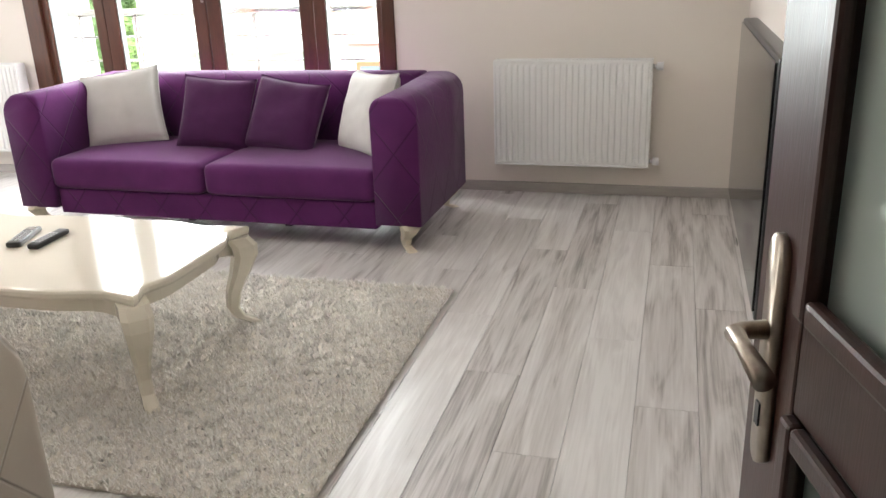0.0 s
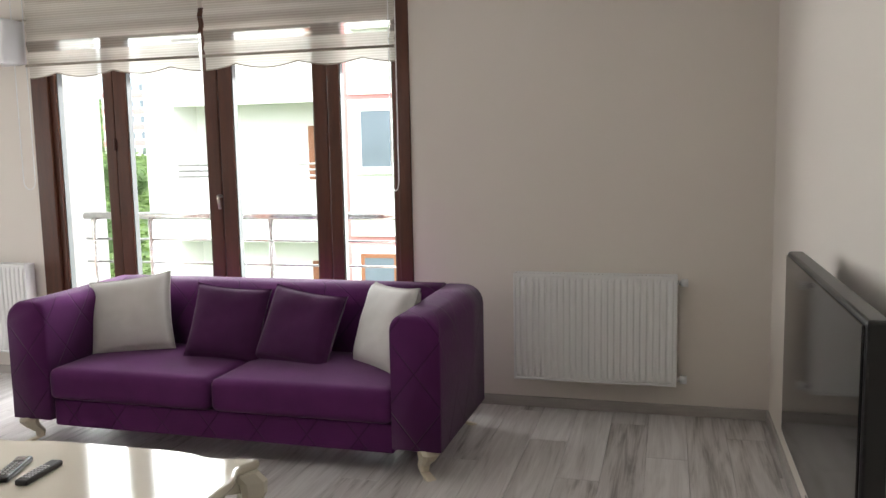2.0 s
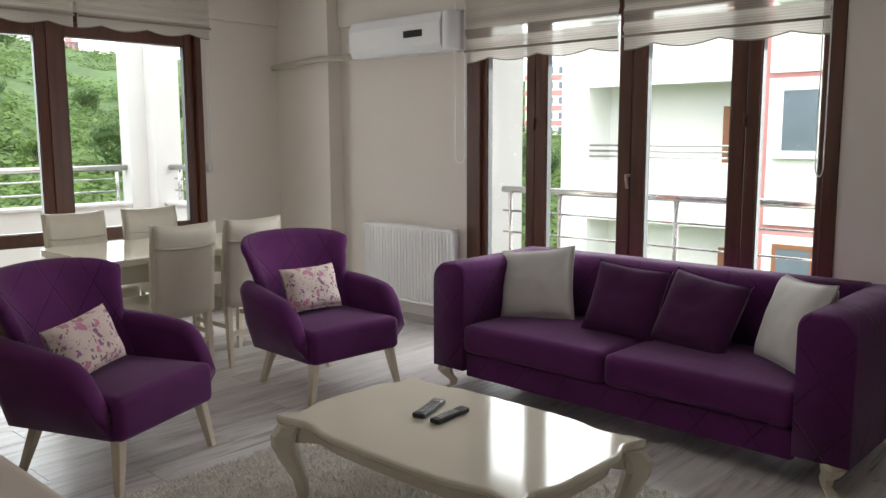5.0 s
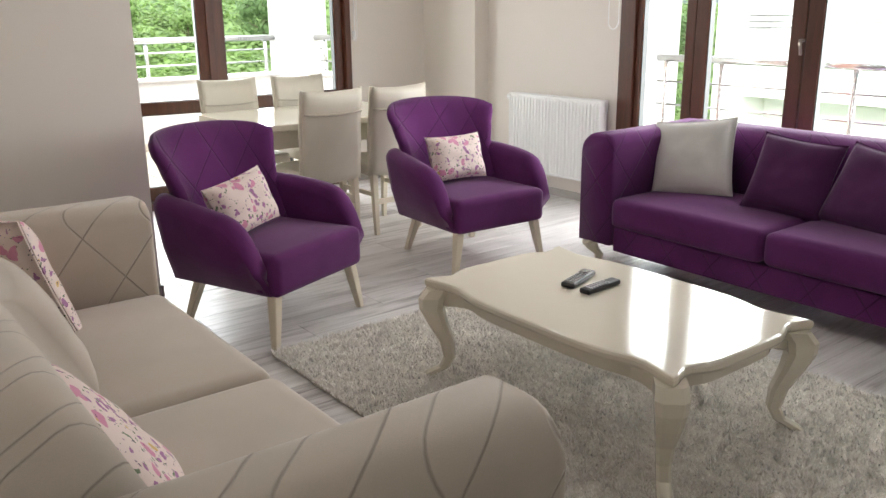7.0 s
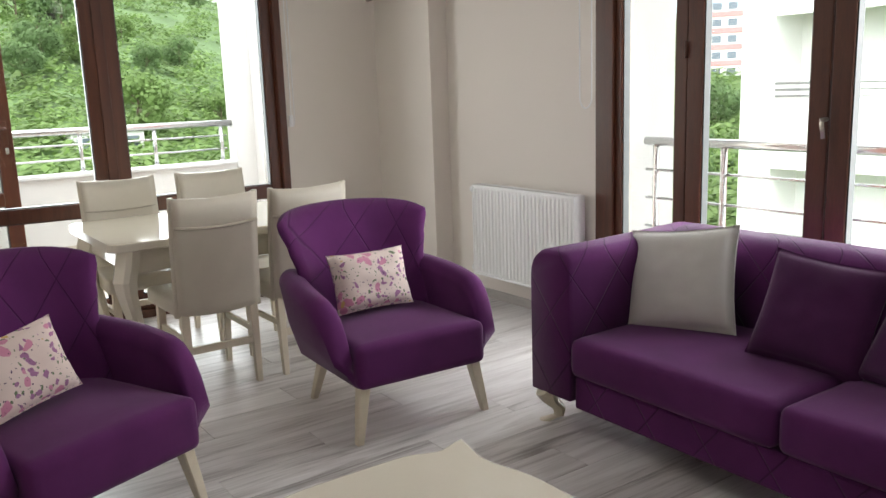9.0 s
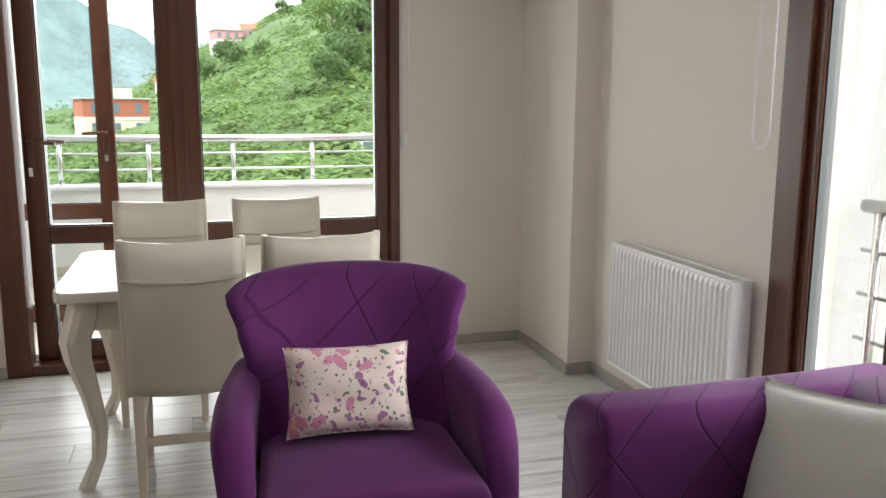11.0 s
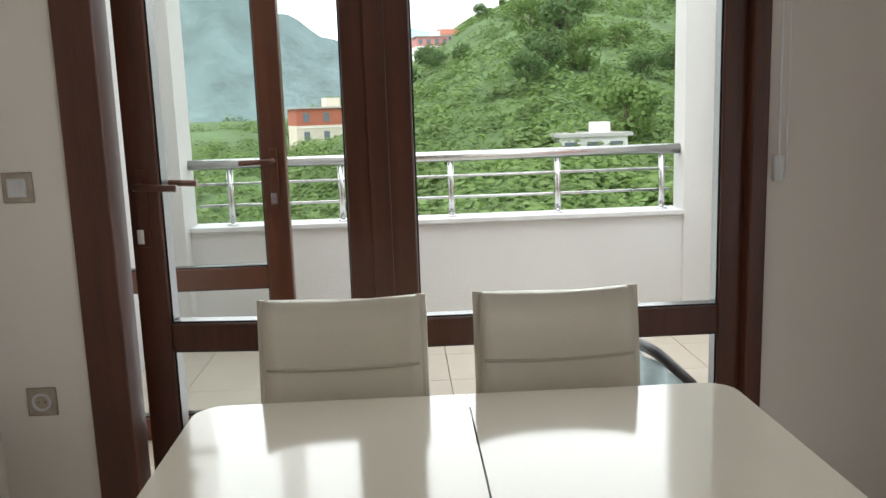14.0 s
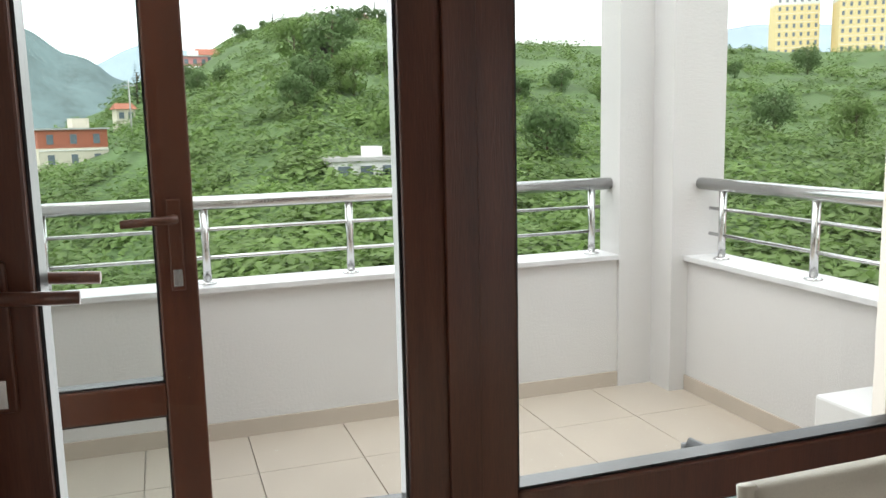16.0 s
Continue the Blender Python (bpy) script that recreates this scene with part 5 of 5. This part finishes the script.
def house(name, a, r, w, d, h, m, label, storeys=2, cols=4, roof="flat", top=None, rz=None, foot=0.0):
    b = thing(name, label, "house")
    lo = -6
    split = h * 0.55 if top else h
    boxes("wall", [(-d / 2, d / 2, -w / 2, w / 2, lo, split)], m, b)
    if top:
        boxes("upper_wall", [(-d / 2, d / 2, -w / 2, w / 2, split, h)], top, b)
    if roof == "flat":
        boxes("roof", [(-d / 2 - 0.4, d / 2 + 0.4, -w / 2 - 0.4, w / 2 + 0.4, h, h + 0.3)], M_CONC, b)
        boxes("roof_hut", [(-d * 0.2, d * 0.2, w * 0.05, w * 0.3, h + 0.3, h + min(2.0, 0.6 * h))], m, b)
    else:
        e = 0.5
        loft("roof", [[(-d / 2 - e, y, h), (d / 2 + e, y, h), (0, y * 0.75, h + d * 0.28)] for y in (-w / 2 - e, w / 2 + e)], M_ROOF, b, smooth=False)
    sh = h / storeys
    for i in range(storeys):
        for j in range(cols):
            y = -w / 2 + w * (j + 0.5) / cols
            box("window", d / 2, d / 2 + 0.08, y - 0.55, y + 0.55, i * sh + sh * 0.3, i * sh + sh * 0.78, M_PANE, b)
        if i:
            box("storey_band", d / 2, d / 2 + 0.12, -w / 2, w / 2, i * sh - 0.12, i * sh + 0.05, M_HWHITE, b)
    b.matrix_basis = pose(*place(a, r), PZ + r * foot, 0, 0, (-a + 12) if rz is None else rz)
    return b


house("house", -5.3, 165, 11.5, 9, 7.0, M_HWALL, "cream two-storey house with a red upper floor", 2, 3, top=M_HRED, foot=-0.037)
house("house", 13.0, 76, 6.0, 5, 2.0, M_HWHITE, "low white flat-roofed house among bushes", 1, 3, foot=-0.063)
house("house", 2.2, 262, 10, 9, 6.0, M_HWHITE, "white hillside house with a pink upper floor", 2, 4, top=M_HPINK, foot=0.06)
house("house", 3.4, 280, 8, 8, 5.0, M_HWALL, "cream hillside house with a tiled roof", 2, 3, "pitched", foot=0.067)
house("house", -1.9, 205, 4, 5, 3, M_HWALL, "small cream house with a tiled roof", 1, 2, "pitched", foot=0.012)
house("house", 8.2, 300, 7, 7, 4, M_HWHITE, "white house on the upper slope", 2, 3, "pitched", foot=0.085)
for aa, ww, hh_, mm, ff in ((10.5, 5, 3.5, M_HWHITE, 0.118), (12.0, 7, 6, M_HWHITE, 0.113), (13.6, 7, 5.2, M_HPINK, 0.108), (15.8, 6, 3.5, M_HWALL, 0.108)):
    house("house", aa, 310, ww, 8, hh_, mm, "small apartment house on the ridge", 2, 4, foot=ff)
house("house", 23.1, 335, 7.6, 8, 3.5, M_HPINK, "red apartment house on the ridge", 1, 4, foot=0.092)
house("house", 32.0, 330, 9.5, 9, 4.3, M_HWHITE, "white apartment house on the ridge", 2, 4, foot=0.078)
for aa, rr in ((41.4, 430), (45.0, 425), (48.6, 430)):
    house("apartment_block", aa, rr, 19, 16, 42, M_YELL, "tall yellow and white apartment block", 11, 6, foot=0.066, top=M_HWHITE)
pole = thing("utility_pole", "grey lattice utility pole on the slope", "utility pole")
tube("pole", [(0, 0, -1), (0, 0, 9)], [0.18, 0.1], M_CONC, pole, 8)
boxes("crossarm", [(-0.08, 0.08, -1.1, 1.1, 8.0, 8.15)], M_CONC, pole)
pole.matrix_basis = pose(*place(-1.5, 150), ground_z(-1.5, 150))
pyl = thing("radio_mast", "thin mast on the hilltop", "mast")
tube("mast", [(0, 0, -2), (0, 0, 14)], [0.5, 0.15], M_CONC, pyl, 6)
pyl.matrix_basis = pose(*place(14.5, 350), ground_z(14.5, 350))

# ---- the building opposite ----
nb = thing("neighbour_building", "white and pink apartment building with recessed balconies", "apartment building")
Y0, Y1 = 11.0, 20.0
zs = [-6.6, -3.6, -0.6, 2.4, 5.4]
boxes("wall", [(-11.3, -10.6, Y0, Y1, -13, 7), (-7.25, -6.95, Y0, Y1, -13, 7), (-10.6, -7.25, Y0 + 0.9, Y1, -13, 7)], M_HWHITE, nb)
boxes("pink_wall", [(-6.95, 2.0, Y0 - 0.02, Y1, -13, 7)], M_HPINK, nb)
for z in (-7.7, -4.85, -2.0, 0.9, 3.75):
    boxes("balcony_front", [(-10.6, -7.25, Y0, Y0 + 0.15, z - 0.95 - 0.3, z + 0.03)], M_HWHITE, nb)
    boxes("balcony_slab", [(-10.6, -7.25, Y0 + 0.15, Y0 + 0.9, z - 1.2, z - 1.0)], M_HWHITE, nb)
    for q in (0.12, 0.24, 0.36):
        tube("balcony_rail", [(-10.6, Y0 + 0.08, z + q), (-7.25, Y0 + 0.08, z + q)], 0.025, M_STEEL, nb, 6)
    box("balcony_door", -7.9, -7.4, Y0 + 0.82, Y0 + 0.9, z - 1.0, z + 1.15, M_ORANGE, nb)
for z in (-4.6, -1.8, 1.1, 3.9):
    box("window_surround", -6.62, -5.3, Y0 - 0.1, Y0 - 0.02, z - 1.3, z + 1.4, M_HWHITE, nb)
    trim_m = M_ORANGE if z < 0 else M_HWHITE
    boxes("window_frame", [(-6.42, -6.34, Y0 - 0.14, Y0 - 0.1, z, z + 1.25), (-5.72, -5.64, Y0 - 0.14, Y0 - 0.1, z, z + 1.25), (-6.34, -5.72, Y0 - 0.14, Y0 - 0.1, z, z + 0.08), (-6.34, -5.72, Y0 - 0.14, Y0 - 0.1, z + 1.17, z + 1.25)], trim_m, nb)
    box("window_pane", -6.34, -5.72, Y0 - 0.13, Y0 - 0.11, z + 0.08, z + 1.17, M_PANE, nb)
    box("window_sill", -6.5, -5.56, Y0 - 0.2, Y0 - 0.1, z - 0.06, z, trim_m, nb)
boxes("roof", [(-11.7, 2.4, Y0 - 0.4, Y1, 7, 7.4)], M_CONC, nb)
tb = thing("apartment_tower", "far pink and white apartment tower on the slope", "apartment building")
boxes("wall", [(-4.5, 4.5, -4, 4, -30, 9.5)], M_HWHITE, tb)
for i in range(7):
    box("storey_band", -4.6, 4.6, -4.12, -4, -9 + i * 2.8, -8.1 + i * 2.8, M_HPINK, tb)
    for j in range(3):
        box("window", -3.4 + j * 2.6, -1.9 + j * 2.6, -4.06, -4, -7.8 + i * 2.8, -6.6 + i * 2.8, M_PANE, tb)
tb.matrix_basis = pose(-95, 128, 4, 0, 0, 30)

# ---- things on the balcony ----
ou = thing("outdoor_unit", "pale grey air conditioner outdoor unit on the balcony floor", "outdoor unit")
box("casing", -7.55, -6.95, -0.42, -0.12, BZ + 0.06, BZ + 0.44, M_PLAST, ou, bevel=0.012)
lathe("fan_grille", [(0.16, 0), (0.16, 0.01), (0.14, 0.012), (0.02, 0.012)], M_BLACK, ou, sides=28).matrix_basis = pose(-7.3, -0.42, BZ + 0.25, 90, 0, 0)
boxes("foot_bar", [(-7.48, -7.42, -0.42, -0.12, BZ, BZ + 0.06), (-7.08, -7.02, -0.42, -0.12, BZ, BZ + 0.06)], M_STEEL, ou)
M_PALE = mat("pale_cloth", (0.42, 0.52, 0.56), rough=0.7, var=0.2, scale=10)
st = thing("folding_dryer", "folded dark metal rack with pale blue-grey cloth on the balcony", "drying rack")
tube("frame", [(-7.2, -1.2, BZ + 0.5), (-7.05, -1.09, BZ + 0.45), (-6.94, -1.0, BZ + 0.37), (-6.92, -0.99, BZ)], 0.022, M_BLACK, st)
tube("frame", [(-7.2, -1.2, BZ + 0.5), (-7.19, -1.19, BZ)], 0.018, M_BLACK, st)
tube("crossbar", [(-7.19, -1.195, BZ + 0.15), (-6.92, -0.99, BZ + 0.15)], 0.012, M_BLACK, st)
cv, cf = [], []
for i in range(15):
    for j in range(11):
        u, v = i / 14, j / 10
        cv.append((-7.17 + 0.22 * u + 0.05 * v, -1.17 + 0.16 * u + 0.02 * math.sin(u * 14 + v * 3), BZ + 0.46 - 0.09 * u - v * (0.34 - 0.06 * u)))
for i in range(14):
    for j in range(10):
        q = i * 11 + j
        cf.append((q, q + 1, q + 12, q + 11))
cl = part("cloth", cv, cf, M_PALE, st, smooth=True)
so_ = cl.modifiers.new("thickness", 'SOLIDIFY')
so_.thickness = 0.006


# ---- floor boards and tiles ----
def board_mesh(L, w, h=0.012):
    bm = bmesh.new()
    bmesh.ops.create_cube(bm, size=1)
    for v in bm.verts:
        v.co = Vector((v.co.x * (w - 0.0012), v.co.y * (L - 0.0012), v.co.z * h))
    bmesh.ops.bevel(bm, geom=[e for e in bm.edges if all(q.co.z > 0 for q in e.verts)], offset=0.0012, segments=1, affect='EDGES')
    me = bpy.data.meshes.new("plank")
    bm.to_mesh(me)
    bm.free()
    me.materials.append(M_PLANK)
    return me


rnd = random.Random(5)
cache = {}
PW, PL = 0.193, 1.28
x = XE - PW / 2
row = 0
while x > XW - 0.1:
    start = (row * 0.47) % PL
    y = 0.0 + start
    while y > YS - 0.35:
        y1 = min(y, 0.0)
        lo = YS - 0.35
        if x < -4.67:
            lo = -3.28
        y0 = max(y - PL, lo)
        if y1 - y0 > 0.03:
            w = PW if x - PW / 2 > XW else x + PW / 2 - XW
            key = (round(y1 - y0, 3), round(w, 3))
            if w > 0.02:
                if key not in cache:
                    cache[key] = board_mesh(y1 - y0, w)
                ob = new("plank", cache[key])
                ob.parent = floor
                ob.matrix_basis = pose(x + PW / 2 - w / 2, (y0 + y1) / 2, -0.006)
        y -= PL
    x -= PW
    row += 1

bt = bpy.data.objects["balcony_floor"]
tm = None
for i in range(6):
    for j in range(9):
        tx, ty = BX + 0.23 + i * 0.45, -0.235 - j * 0.45
        if tx > XW - 0.25:
            continue
        if tm is None:
            bm = bmesh.new()
            bmesh.ops.create_cube(bm, size=1)
            for v in bm.verts:
                v.co = Vector((v.co.x * 0.446, v.co.y * 0.446, v.co.z * 0.012))
            bmesh.ops.bevel(bm, geom=[e for e in bm.edges if all(q.co.z > 0 for q in e.verts)], offset=0.0015, segments=1, affect='EDGES')
            tm = bpy.data.meshes.new("tile")
            bm.to_mesh(tm)
            bm.free()
            tm.materials.append(M_TILE)
        ob = new("tile", tm)
        ob.parent = bt
        ob.matrix_basis = pose(tx, ty, BZ - 0.006)
